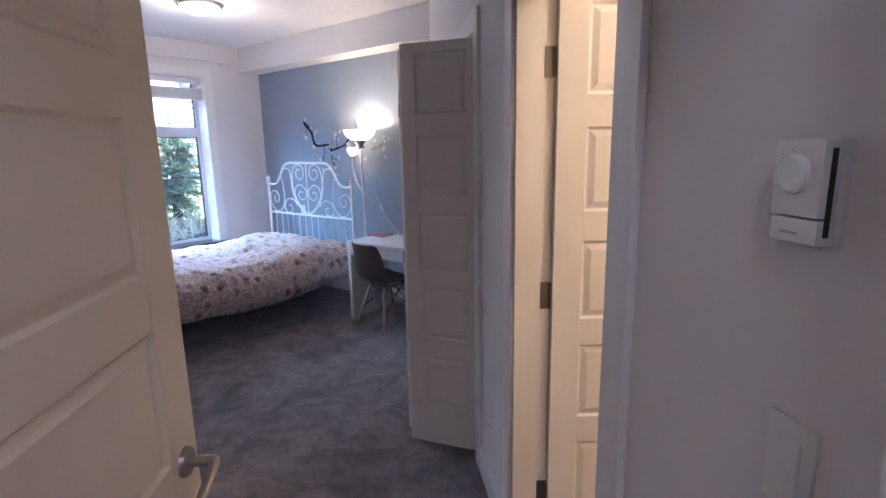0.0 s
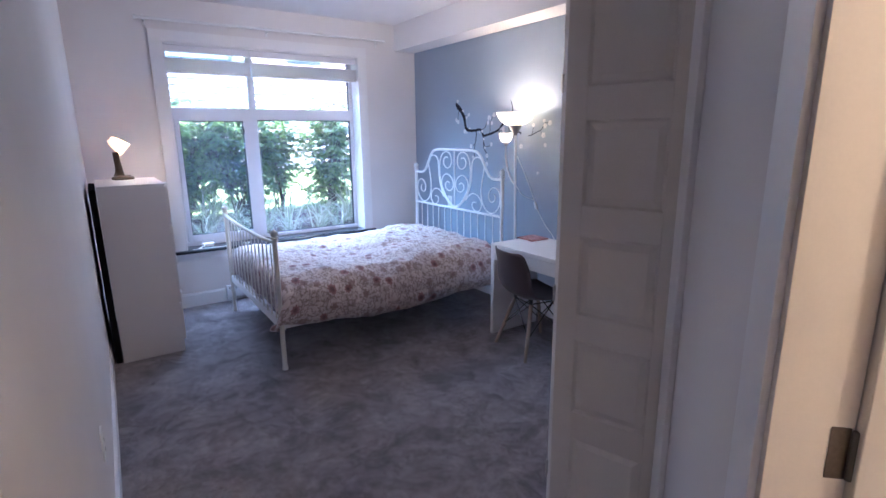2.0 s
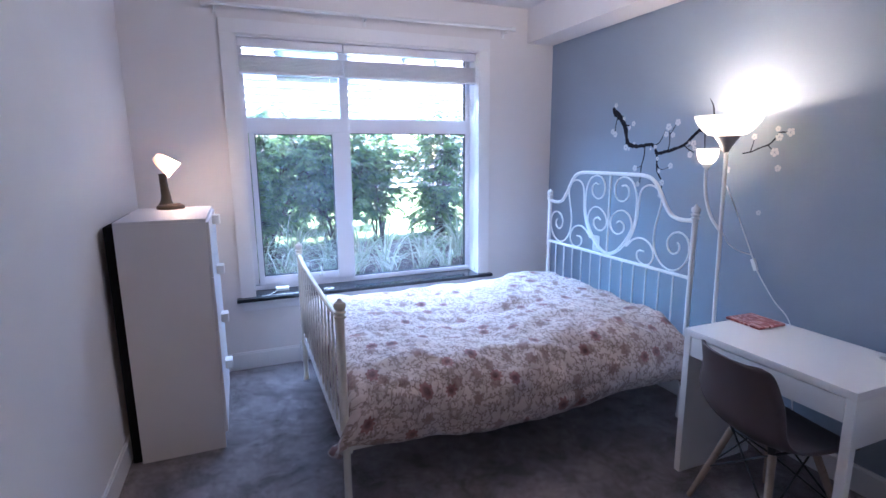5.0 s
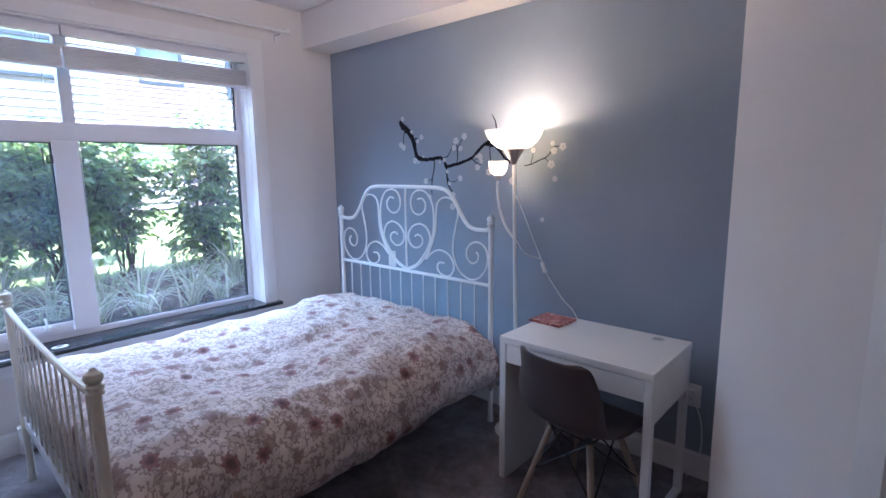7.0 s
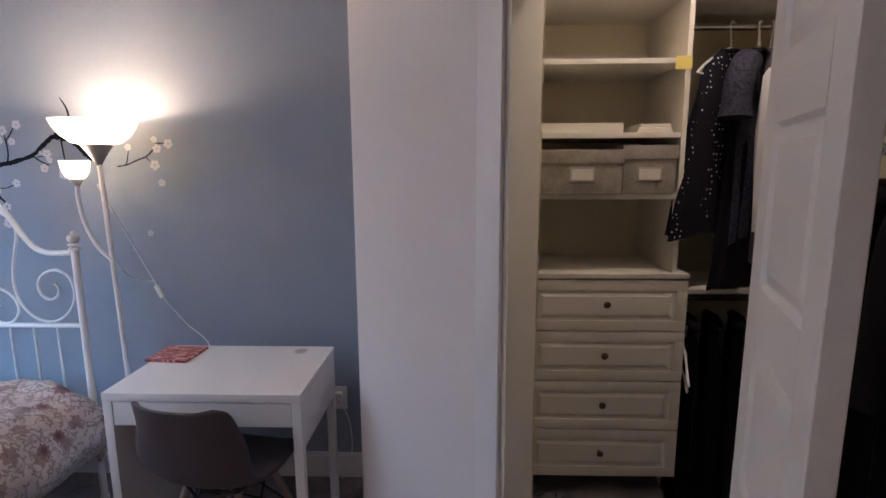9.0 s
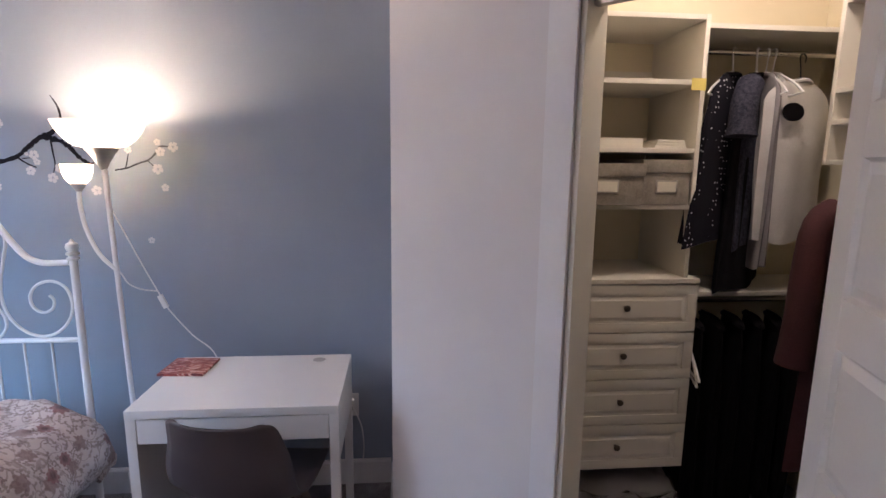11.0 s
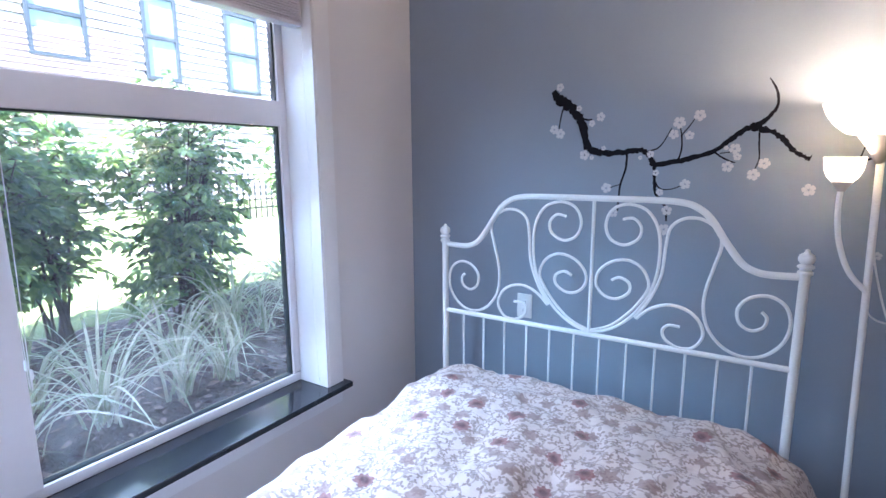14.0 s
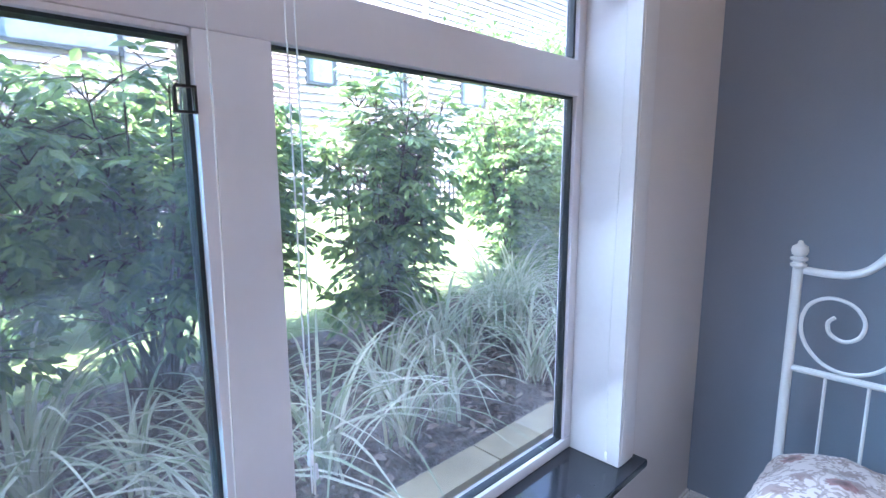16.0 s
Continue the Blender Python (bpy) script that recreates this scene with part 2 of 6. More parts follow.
def dust_and_glare_glass_material():
    """Window glass with a thin uneven film: some dust, mostly glare haze put into the material."""
    m, n, l, b = nodes_of("window_glass")
    b.inputs["Base Color"].default_value = (0.97, 0.99, 0.985, 1)
    b.inputs["Roughness"].default_value = 0.0
    b.inputs["IOR"].default_value = 1.45
    b.inputs["Transmission Weight"].default_value = 1.0
    tc, t = n.new("ShaderNodeTexCoord"), n.new("ShaderNodeTexNoise")
    t.inputs["Scale"].default_value, t.inputs["Detail"].default_value = 2.2, 6
    l.new(tc.outputs["Object"], t.inputs["Vector"])
    r = n.new("ShaderNodeMapRange")
    # share of the pale film, set high enough to veil the view like glare
    r.inputs[1].default_value, r.inputs[2].default_value, r.inputs[3].default_value, r.inputs[4].default_value = 0.35, 0.7, 0.012, 0.040
    l.new(t.outputs[0], r.inputs[0])
    tr = n.new("ShaderNodeBsdfTranslucent")
    tr.inputs["Color"].default_value = (0.80, 0.82, 0.82, 1)
    mx = n.new("ShaderNodeMixShader")
    l.new(r.outputs[0], mx.inputs[0])
    l.new(b.outputs[0], mx.inputs[1])
    l.new(tr.outputs[0], mx.inputs[2])
    l.new(mx.outputs[0], n["Material Output"].inputs["Surface"])
    return m


def screen_material():
    """Fine woven mesh, mostly open."""
    m, n, l, b = nodes_of("insect_screen")
    b.inputs["Base Color"].default_value = (0.03, 0.035, 0.04, 1)
    b.inputs["Roughness"].default_value = 0.7
    tr, op = n.new("ShaderNodeBsdfTranslucent"), n.new("ShaderNodeBsdfTransparent")
    tr.inputs["Color"].default_value = (0.12, 0.135, 0.145, 1)
    m1, m2 = n.new("ShaderNodeMixShader"), n.new("ShaderNodeMixShader")
    m1.inputs[0].default_value, m2.inputs[0].default_value = 0.5, 0.90
    l.new(b.outputs[0], m1.inputs[1])
    l.new(tr.outputs[0], m1.inputs[2])
    l.new(m1.outputs[0], m2.inputs[1])
    l.new(op.outputs[0], m2.inputs[2])
    l.new(m2.outputs[0], n["Material Output"].inputs["Surface"])
    return m


def dotted_material():
    m, n, l, b = nodes_of("dotted_black_cloth")
    tc = n.new("ShaderNodeTexCoord")
    v = n.new("ShaderNodeTexVoronoi")
    v.inputs["Scale"].default_value, v.inputs["Randomness"].default_value = 46, 0.5
    l.new(tc.outputs["Object"], v.inputs["Vector"])
    cut = n.new("ShaderNodeMath")
    cut.operation = 'LESS_THAN'
    cut.inputs[1].default_value = 0.17
    l.new(v.outputs["Distance"], cut.inputs[0])
    mx = n.new("ShaderNodeMix")
    mx.data_type = 'RGBA'
    mx.inputs[6].default_value, mx.inputs[7].default_value = (0.012, 0.011, 0.016, 1), (0.6, 0.58, 0.58, 1)
    l.new(cut.outputs[0], mx.inputs[0])
    l.new(mx.outputs[2], b.inputs["Base Color"])
    b.inputs["Roughness"].default_value = 0.9
    b.inputs["Specular IOR Level"].default_value = 0.12
    return m


def marbled_material():
    m, n, l, b = nodes_of("marbled_red")
    tc = n.new("ShaderNodeTexCoord")
    mp = n.new("ShaderNodeMapping")
    mp.inputs["Scale"].default_value = (1, 3.2, 1)
    l.new(tc.outputs["Object"], mp.inputs["Vector"])
    t = n.new("ShaderNodeTexNoise")
    t.inputs["Scale"].default_value, t.inputs["Detail"].default_value, t.inputs["Distortion"].default_value = 16, 5, 2.0
    l.new(mp.outputs[0], t.inputs["Vector"])
    r = n.new("ShaderNodeValToRGB")
    r.color_ramp.elements[0].position, r.color_ramp.elements[0].color = 0.34, (0.13, 0.02, 0.025, 1)
    r.color_ramp.elements[1].position, r.color_ramp.elements[1].color = 0.58, (0.70, 0.46, 0.42, 1)
    e = r.color_ramp.elements.new(0.5)
    e.color = (0.42, 0.09, 0.07, 1)
    l.new(t.outputs[0], r.inputs[0])
    l.new(r.outputs[0], b.inputs["Base Color"])
    b.inputs["Roughness"].default_value = 0.35
    return m


WALL = surface("wall_paint", (0.74, 0.70, 0.69), 0.75, var=0.025, big=1.6, fine=240, bump=0.12, depth=0.0015)
BLUE = surface("blue_wall_paint", (0.270, 0.310, 0.378), 0.72, var=0.03, big=1.6, fine=240, bump=0.12, depth=0.0015)
CEIL = surface("ceiling_paint", (0.76, 0.74, 0.74), 0.9, var=0.02, fine=150, bump=0.25, depth=0.003)
TRIM = surface("trim_paint", (0.78, 0.76, 0.76), 0.42, var=0.02, big=4, fine=60, bump=0.03)
DOOR = surface("door_paint", (0.76, 0.70, 0.62), 0.45, var=0.025, big=4, fine=160, bump=0.05)
BIFOLD = surface("bifold_paint", (0.72, 0.68, 0.64), 0.5, var=0.025, big=4, fine=160, bump=0.05)
VINYL = surface("window_vinyl", (0.74, 0.71, 0.74), 0.35, var=0.015, fine=50, bump=0.02)
CARPET = carpet_material()
GRANITE = surface("black_granite", (0.012, 0.013, 0.017), 0.12, var=0.1, big=30, fine=260, bump=0.01, tint=(0.026, 0.028, 0.034))
WHITE_METAL = surface("white_powder_coat", (0.78, 0.77, 0.77), 0.35, var=0.02, fine=140, bump=0.04)
CREAM_METAL = surface("cream_powder_coat", (0.72, 0.68, 0.60), 0.38, var=0.03, fine=120, bump=0.04)
STEEL = surface("brushed_nickel", (0.48, 0.45, 0.42), 0.34, 1.0, var=0.06, fine=200, bump=0.05)
BRONZE = surface("dark_bronze", (0.10, 0.075, 0.05), 0.4, 0.7, var=0.1, fine=120, bump=0.05)
LAMINATE = surface("white_laminate", (0.78, 0.76, 0.75), 0.38, var=0.012, fine=180, bump=0.02)
DRESSER = surface("white_foil", (0.66, 0.63, 0.64), 0.45, var=0.015, fine=180, bump=0.03)
CLOSET_BOARD = surface("cream_melamine", (0.68, 0.64, 0.55), 0.45, var=0.02, fine=150, bump=0.03)
CLOSET_WALL = surface("closet_paint", (0.70, 0.62, 0.44), 0.8, var=0.03, fine=220, bump=0.1)
PLASTIC_W = surface("white_plastic", (0.76, 0.75, 0.74), 0.35, var=0.015, fine=90, bump=0.0)
PLASTIC_G = surface("grey_plastic", (0.42, 0.40, 0.40), 0.4, var=0.03, fine=90, bump=0.0)
CUP_GREY = surface("cup_grey_plastic", (0.19, 0.18, 0.18), 0.45, var=0.03, fine=90, bump=0.0)
BLACK = surface("black_plastic", (0.015, 0.015, 0.017), 0.45, var=0.1, fine=90, bump=0.0)
SHELL = surface("taupe_shell", (0.082, 0.060, 0.062), 0.48, var=0.05, fine=260, bump=0.05)
BEECH = surface("beech_wood", (0.36, 0.265, 0.20), 0.5, var=0.14, big=7, fine=70, bump=0.08)
WIRE = surface("black_wire", (0.02, 0.02, 0.022), 0.4, 0.5, var=0.05, bump=0.0)
FLORAL = floral_material()
FLORAL_HEM = surface("duvet_hem", (0.55, 0.47, 0.44), 0.9, var=0.2, big=40, fine=220, bump=0.2)
TICKING = surface("mattress_cloth", (0.62, 0.60, 0.58), 0.9, var=0.05, fine=220, bump=0.2)
DECAL_BLACK = surface("decal_black", (0.008, 0.007, 0.012), 0.7, var=0.15, fine=60, bump=0.0, spec=0.15)
DECAL_WHITE = surface("decal_white", (0.62, 0.60, 0.62), 0.6, var=0.06, fine=120, bump=0.0)
SHADE = shade_material("opal_shade", (0.90, 0.86, 0.78), 0.5, (1.0, 0.86, 0.62), 0.0)
SHELL_SHADE = shade_material("alabaster_shade", (0.88, 0.73, 0.62), 0.5)
DOME = shade_material("opal_dome", (0.9, 0.88, 0.84), 0.6, (1.0, 0.90, 0.76), 0.4)
BULB = shade_material("lit_bulb", (1, 1, 1), 0.0, (1.0, 0.80, 0.5), 4.0)
GLASS = dust_and_glare_glass_material()
SCREEN = screen_material()
AGED_STEEL = surface("aged_nickel", (0.26, 0.23, 0.20), 0.42, 1.0, var=0.12, fine=160, bump=0.06)
MARBLED = marbled_material()
DOTTED = dotted_material()
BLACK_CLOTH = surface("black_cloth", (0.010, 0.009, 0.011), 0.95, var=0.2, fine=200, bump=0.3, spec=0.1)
NAVY_CLOTH = surface("dark_print_cloth", (0.016, 0.016, 0.026), 0.9, var=0.35, big=75, fine=200, bump=0.3, tint=(0.055, 0.055, 0.075), spec=0.1)
GREY_CLOTH = surface("grey_cloth", (0.28, 0.26, 0.27), 0.85, var=0.1, big=9, fine=200, bump=0.3)
BAG_CLOTH = surface("white_garment_bag", (0.62, 0.60, 0.58), 0.7, var=0.06, big=8, fine=160, bump=0.3, depth=0.004)
RED_CLOTH = surface("brick_red_wool", (0.075, 0.018, 0.020), 0.9, var=0.2, fine=180, bump=0.4)
BOX_CLOTH = surface("grey_beige_box", (0.34, 0.30, 0.25), 0.8, var=0.18, big=20, fine=120, bump=0.15)
CARD = surface("cardboard", (0.22, 0.15, 0.09), 0.85, var=0.1, fine=90, bump=0.1)
PAPER = surface("paper", (0.70, 0.66, 0.56), 0.8, var=0.05, fine=120, bump=0.05)
STICKER = surface("yellow_paper", (0.75, 0.62, 0.16), 0.8, var=0.04)
FILM = glass_material("clear_plastic_film", (0.9, 0.9, 0.9), 0.15)
CHROME = surface("chrome_rod", (0.6, 0.58, 0.55), 0.2, 1.0, var=0.03, bump=0.0)
SOIL = surface("garden_soil", (0.095, 0.080, 0.070), 0.95, var=0.3, big=5, fine=45, bump=1.0, depth=0.05, tint=(0.20, 0.175, 0.16))
LAWN = surface("lawn", (0.17, 0.24, 0.085), 0.9, var=0.2, big=2, fine=70, bump=0.8, depth=0.03)
KERB = surface("edging_stone", (0.42, 0.36, 0.22), 0.85, var=0.15, big=9, fine=80, bump=0.3, depth=0.006)
SIDING = surface("lap_siding", (0.40, 0.365, 0.35), 0.6, var=0.04, big=1, fine=30, bump=0.05)
SIDING_B = surface("brown_lap_siding", (0.30, 0.22, 0.19), 0.6, var=0.06, big=1, fine=30, bump=0.05)
# darkened backing: the shadow lines under the siding courses as colour
LAP_SHADE = surface("lap_shade_backing", (0.22, 0.195, 0.19), 0.8, var=0.1, big=1, fine=30, bump=0.05)
ROOF = surface("roof_shingle", (0.09, 0.085, 0.085), 0.9, var=0.2, fine=20, bump=0.3)
DARK_FRAME = surface("dark_window_frame", (0.03, 0.04, 0.045), 0.4, var=0.05)
FAR_GLASS = surface("far_window_glass", (0.20, 0.27, 0.30), 0.08, var=0.25, big=1.5, fine=8, bump=0.0)
FENCE = surface("black_fence_paint", (0.012, 0.012, 0.013), 0.45, bump=0.02)
BARK = surface("bark", (0.10, 0.075, 0.055), 0.9, var=0.25, big=12, fine=80, bump=0.6, depth=0.004)
LEAF = leaf_material("shrub_leaf", (0.085, 0.175, 0.080), (0.32, 0.47, 0.16))
LEAF_B = leaf_material("tree_leaf", (0.10, 0.19, 0.05), (0.24, 0.36, 0.12))
BLADE = leaf_material("variegated_blade", (0.27, 0.36, 0.20), (0.76, 0.78, 0.62), 0.5)
LITTER = leaf_material("dry_leaf", (0.07, 0.05, 0.045), (0.46, 0.38, 0.32), 0.9, 0.2)


# ---- building helpers ----
def box(bm, x0, x1, y0, y1, z0, z1, bevel=0.0, seg=2):
    made = bmesh.ops.create_cube(bm, size=1.0, matrix=Matrix.LocRotScale(((x0 + x1) / 2, (y0 + y1) / 2, (z0 + z1) / 2), None, (abs(x1 - x0), abs(y1 - y0), abs(z1 - z0))))
    if bevel:
        edges = {e for v in made["verts"] for e in v.link_edges}
        bmesh.ops.bevel(bm, geom=list(edges), offset=bevel, segments=seg, affect='EDGES', profile=0.7)


def tube(bm, pts, r, n=8, close=False, caps=True):
    """A round bar along points; r is one radius, or one for each point."""
    pts = [Vector(p) for p in pts]
    rs = r if isinstance(r, (list, tuple)) else [r] * len(pts)
    rings, up = [], None
    for i, p in enumerate(pts):
        if close:
            d = pts[(i + 1) % len(pts)] - pts[i - 1]
        else:
            d = pts[min(i + 1, len(pts) - 1)] - pts[max(i - 1, 0)]
        d.normalize()
        if up is None:
            up = d.orthogonal().normalized()
        up = (up - d * up.dot(d))
        up = up.normalized() if up.length > 1e-6 else d.orthogonal().normalized()
        side = d.cross(up)
        rings.append([bm.verts.new(p + rs[i] * (up * math.cos(a) + side * math.sin(a))) for a in (2 * math.pi * k / n for k in range(n))])
    count = len(rings)
    for i in range(count if close else count - 1):
        a, b = rings[i], rings[(i + 1) % count]
        for k in range(n):
            bm.faces.new((a[k], a[(k + 1) % n], b[(k + 1) % n], b[k]))
    if caps and not close:
        bm.faces.new(rings[0][::-1])
        bm.faces.new(rings[-1])


def spline(pts, steps=6):
    """Points along a smooth curve through pts."""
    pts = [Vector(p) for p in pts]
    out = []
    for i in range(len(pts) - 1):
        p0, p1, p2, p3 = pts[max(i - 1, 0)], pts[i], pts[i + 1], pts[min(i + 2, len(pts) - 1)]
        for s in range(steps):
            t = s / steps
            out.append(0.5 * ((2 * p1) + (p2 - p0) * t + (2 * p0 - 5 * p1 + 4 * p2 - p3) * t * t + (3 * p1 - p0 - 3 * p2 + p3) * t ** 3))
    out.append(pts[-1])
    return out


def lathe(bm, profile, cx=0, cy=0, n=20):
    """Turns (radius, height) pairs round an upright axis."""
    rings = []
    for r, z in profile:
        rings.append([bm.verts.new((cx + r * math.cos(2 * math.pi * k / n), cy + r * math.sin(2 * math.pi * k / n), z)) for k in range(n)] if r > 1e-5 else [bm.verts.new((cx, cy, z))])
    for a, b in zip(rings, rings[1:]):
        for k in range(n):
            quad = [a[k % len(a)], a[(k + 1) % n % len(a)], b[(k + 1) % n % len(b)], b[k % len(b)]]
            quad = list(dict.fromkeys(quad))
            if len(quad) > 2:
                bm.faces.new(quad)


def made_mesh(name, bm, material, smooth=35):
    bmesh.ops.recalc_face_normals(bm, faces=bm.faces)
    me = bpy.data.meshes.new(name)
    bm.to_mesh(me)
    bm.free()
    me.materials.append(material)
    if smooth:
        for p in me.polygons:
            p.use_smooth = True
        me.set_sharp_from_angle(angle=radians(smooth))
    return me


def part(name, bm, material, parent=None, label="", m=None, smooth=35):
    ob = new(name, made_mesh(name, bm, material, smooth))
    if m is not None:
        ob.matrix_world = m
    if parent is not None:
        ob.parent = parent
    if label:
        ob["label"] = label
    return ob


def thing(name, label, category, m=None, group="", kind=""):
    ob = new(name)
    ob.empty_display_size = 0.1
    if m is not None:
        ob.matrix_world = m
    return tagged(ob, label, category, group, kind)


def box_part(name, dims, material, parent=None, bevel=0.003, label=""):
    bm = bmesh.new()
    box(bm, *dims, bevel=bevel)
    return part(name, bm, material, parent, label)


def structure(name, dims, material, label, category, bevel=0.0):
    """dims: one box or several."""
    bm = bmesh.new()
    for d in (dims if isinstance(dims[0], (tuple, list)) else [dims]):
        box(bm, *d, bevel=bevel)
    return tagged(part(name, bm, material, smooth=0 if not bevel else 35), label, category, kind="structure")


# The slanting wall's own axes: u along it towards the entry, n into it, z up.
SLANT = Matrix.Translation((-2.51, 3.25, 0)) @ Matrix.Rotation(radians(-45), 4, 'Z')


def slanted(name, dims, material, label, category, bevel=0.0):
    ob = structure(name, dims, material, label, category, bevel)
    ob.matrix_world = SLANT
    return ob


H, BEAM = 2.75, 2.48

# ---- rooms ----
bm = bmesh.new()
bmesh.ops.create_grid(bm, x_segments=8, y_segments=8, size=1.0, matrix=Matrix.LocRotScale((-1.7, 1.05, 0), None, (4.0, 2.95, 1)))
tagged(part("floor", bm, CARPET, smooth=0), "dark grey-brown cut-pile carpet with brushed patches", "carpet", kind="structure")
structure("floor_slab", (-5.72, 2.4, -2.0, 4.1, -0.3, -0.01), KERB, "plain concrete slab under the carpet", "floor slab")
structure("ceiling", (-5.72, 2.4, -2.0, 4.1, H, H + 0.12), CEIL, "flat white matt painted ceiling", "ceiling")
structure("roof", (-5.92, 4.0, -8.0, 12.0, H + 0.13, 3.45), ROOF, "plain dark roof over the room", "roof")
structure("ceiling_beam", (-5.57, -2.478, 3.485, 3.74, BEAM, H - 0.002), WALL, "white boxed-in beam along the ceiling", "beam")
WX0, WX1 = -5.80, -5.57
OY0, OY1, OZ0, OZ1 = 1.20, 3.04, 0.53, 2.385
structure("wall_west", [(WX0, WX1, 0.30, OY0, 0, H), (WX0, WX1, OY1, 3.90, 0, H), (WX0, WX1, OY0, OY1, 0, OZ0), (WX0, WX1, OY0, OY1, OZ1, H)], WALL, "white painted wall with a large window opening", "wall")
structure("wall_north", (WX1, -2.37, 3.74, 3.90, 0, H), BLUE, "slate-blue painted accent wall", "wall")
# the south wall runs very slightly out of square
SOUTH = pose(-1.10, 0.450, 0, rz=179.08)
structure("wall_south", (0, 4.468, 0, 0.15, 0, H), WALL, "plain white painted wall", "wall").matrix_world = SOUTH
structure("wall_return", (-2.478, -2.37, 3.305, 3.74, 0, H), WALL, "short white painted wall end beside the desk", "wall")
# slanting wall: closet opening, then bathroom doorway
CU0, CU1, BU0, BU1, DH = 0.755, 1.855, 2.490, 3.215, 2.06
for k, dims in enumerate(((0.046, CU0, 0, 0.12, 0, H), (CU1, BU0, 0, 0.12, 0, H), (BU1, 5.6, 0, 0.12, 0, H), (CU0, CU1, 0, 0.12, DH, H), (BU0, BU1, 0, 0.12, DH, H))):
    slanted(f"wall_slanting_{k + 1}", dims, WALL, "white painted slanting wall beside the closet and bathroom openings" if k < 3 else "white painted wall above a door opening", "wall")
slanted("wall_southwest", (2.976, 3.85, -1.10, -0.985, 0, H), WALL, "plain white wall behind the open door", "wall")
slanted("wall_entry", [(3.86, 3.98, -0.115, -0.001, 0, H), (3.86, 3.98, -1.6, -0.945, 0, H), (3.86, 3.98, -0.945, -0.115, DH, H)], WALL, "white wall round the bedroom doorway", "wall")
for k, dims in enumerate(((5.48, 5.6, -1.6, -0.001, 0, H), (3.99, 5.47, -1.72, -1.601, 0, H))):
    slanted(f"wall_hall_{k + 1}", dims, WALL, "plain white hallway wall", "wall")
# bathroom and closet shells
for k, dims in enumerate(((2.20, 2.30, 0.13, 2.4, 0, H), (4.0, 4.1, 0.13, 2.4, 0, H), (2.30, 4.0, 2.3, 2.4, 0, H))):
    slanted(f"wall_bathroom_{k + 1}", dims, DOOR, "plain cream painted bathroom wall", "wall")
for k, dims in enumerate(((-2.0, -1.86, 2.86, 3.85, 0, H), (-1.86, 0.2, 3.70, 3.82, 0, H), (-0.46, -0.36, 1.98, 3.70, 0, H))):
    structure(f"wall_closet_{k + 1}", dims, CLOSET_WALL, "warm cream painted closet wall", "wall")


def baseboard(name, length, m, height=0.13, depth=0.014):
    bm = bmesh.new()
    box(bm, 0, length, -depth, 0, 0, height - 0.012)
    box(bm, 0, length, -depth * 0.6, 0, height - 0.012, height)
    ob = tagged(part(name, bm, TRIM, m=m, smooth=0), "white painted wooden baseboard", "baseboard", kind="structure")
    return ob


baseboard("baseboard_north", 3.06, pose(-5.555, 3.74, 0))
baseboard("baseboard_west", 2.30, pose(-5.57, 1.44, 0, rz=90) @ pose(0, 0, 0))
baseboard("baseboard_west_south", 0.90, pose(-5.57, 0.54, 0, rz=90))
baseboard("baseboard_south", 4.43, SOUTH @ pose(0.02, 0, 0))
baseboard("baseboard_return", 0.50, pose(-2.478, 3.725, 0, rz=-90))
baseboard("baseboard_slant_closet", CU0 - 0.125, SLANT @ pose(0.034, 0, 0))
baseboard("baseboard_slant_middle", 2.398 - 1.942, SLANT @ pose(1.942, 0, 0))
baseboard("baseboard_slant_entry", 0.53, SLANT @ pose(3.318, 0, 0))


def casing(name, u0, u1, z1, w, label):
    """Door casing and jamb lining of an opening in the slanting wall."""
    t = thing(name, label, "door casing", SLANT, kind="structure")
    for dims in ((u0 - w, u0, -0.018, 0.0, 0, z1 + w), (u1, u1 + w, -0.018, 0.0, 0, z1 + w), (u0, u1, -0.018, 0.0, z1, z1 + w)):
        bm = bmesh.new()
        box(bm, *dims, bevel=0.004)
        part("casing_board", bm, TRIM).parent = t
    return t


def jamb(name, u0, u1, z1, material, label):
    t = thing(name, label, "door jamb", SLANT, kind="structure")
    for dims in ((u0, u0 + 0.018, -0.004, 0.124, 0, z1), (u1 - 0.018, u1, -0.004, 0.124, 0, z1), (u0 + 0.018, u1 - 0.018, -0.004, 0.124, z1 - 0.018, z1)):
        bm = bmesh.new()
        box(bm, *dims, bevel=0.002)
        part("jamb_board", bm, material).parent = t
    return t


casing("closet_casing", CU0, CU1, DH, 0.085, "white painted closet door casing")
jamb("closet_jamb", CU0, CU1, DH, CLOSET_BOARD, "cream painted closet jamb lining")
casing("bathroom_casing", BU0, BU1, DH, 0.09, "white painted bathroom door casing")
jamb("bathroom_jamb", BU0, BU1, DH, DOOR, "cream painted bathroom jamb lining")


# ---- doors ----
PANEL_TOPS = (0.49, 0.865, 1.235, 1.61, 1.985)


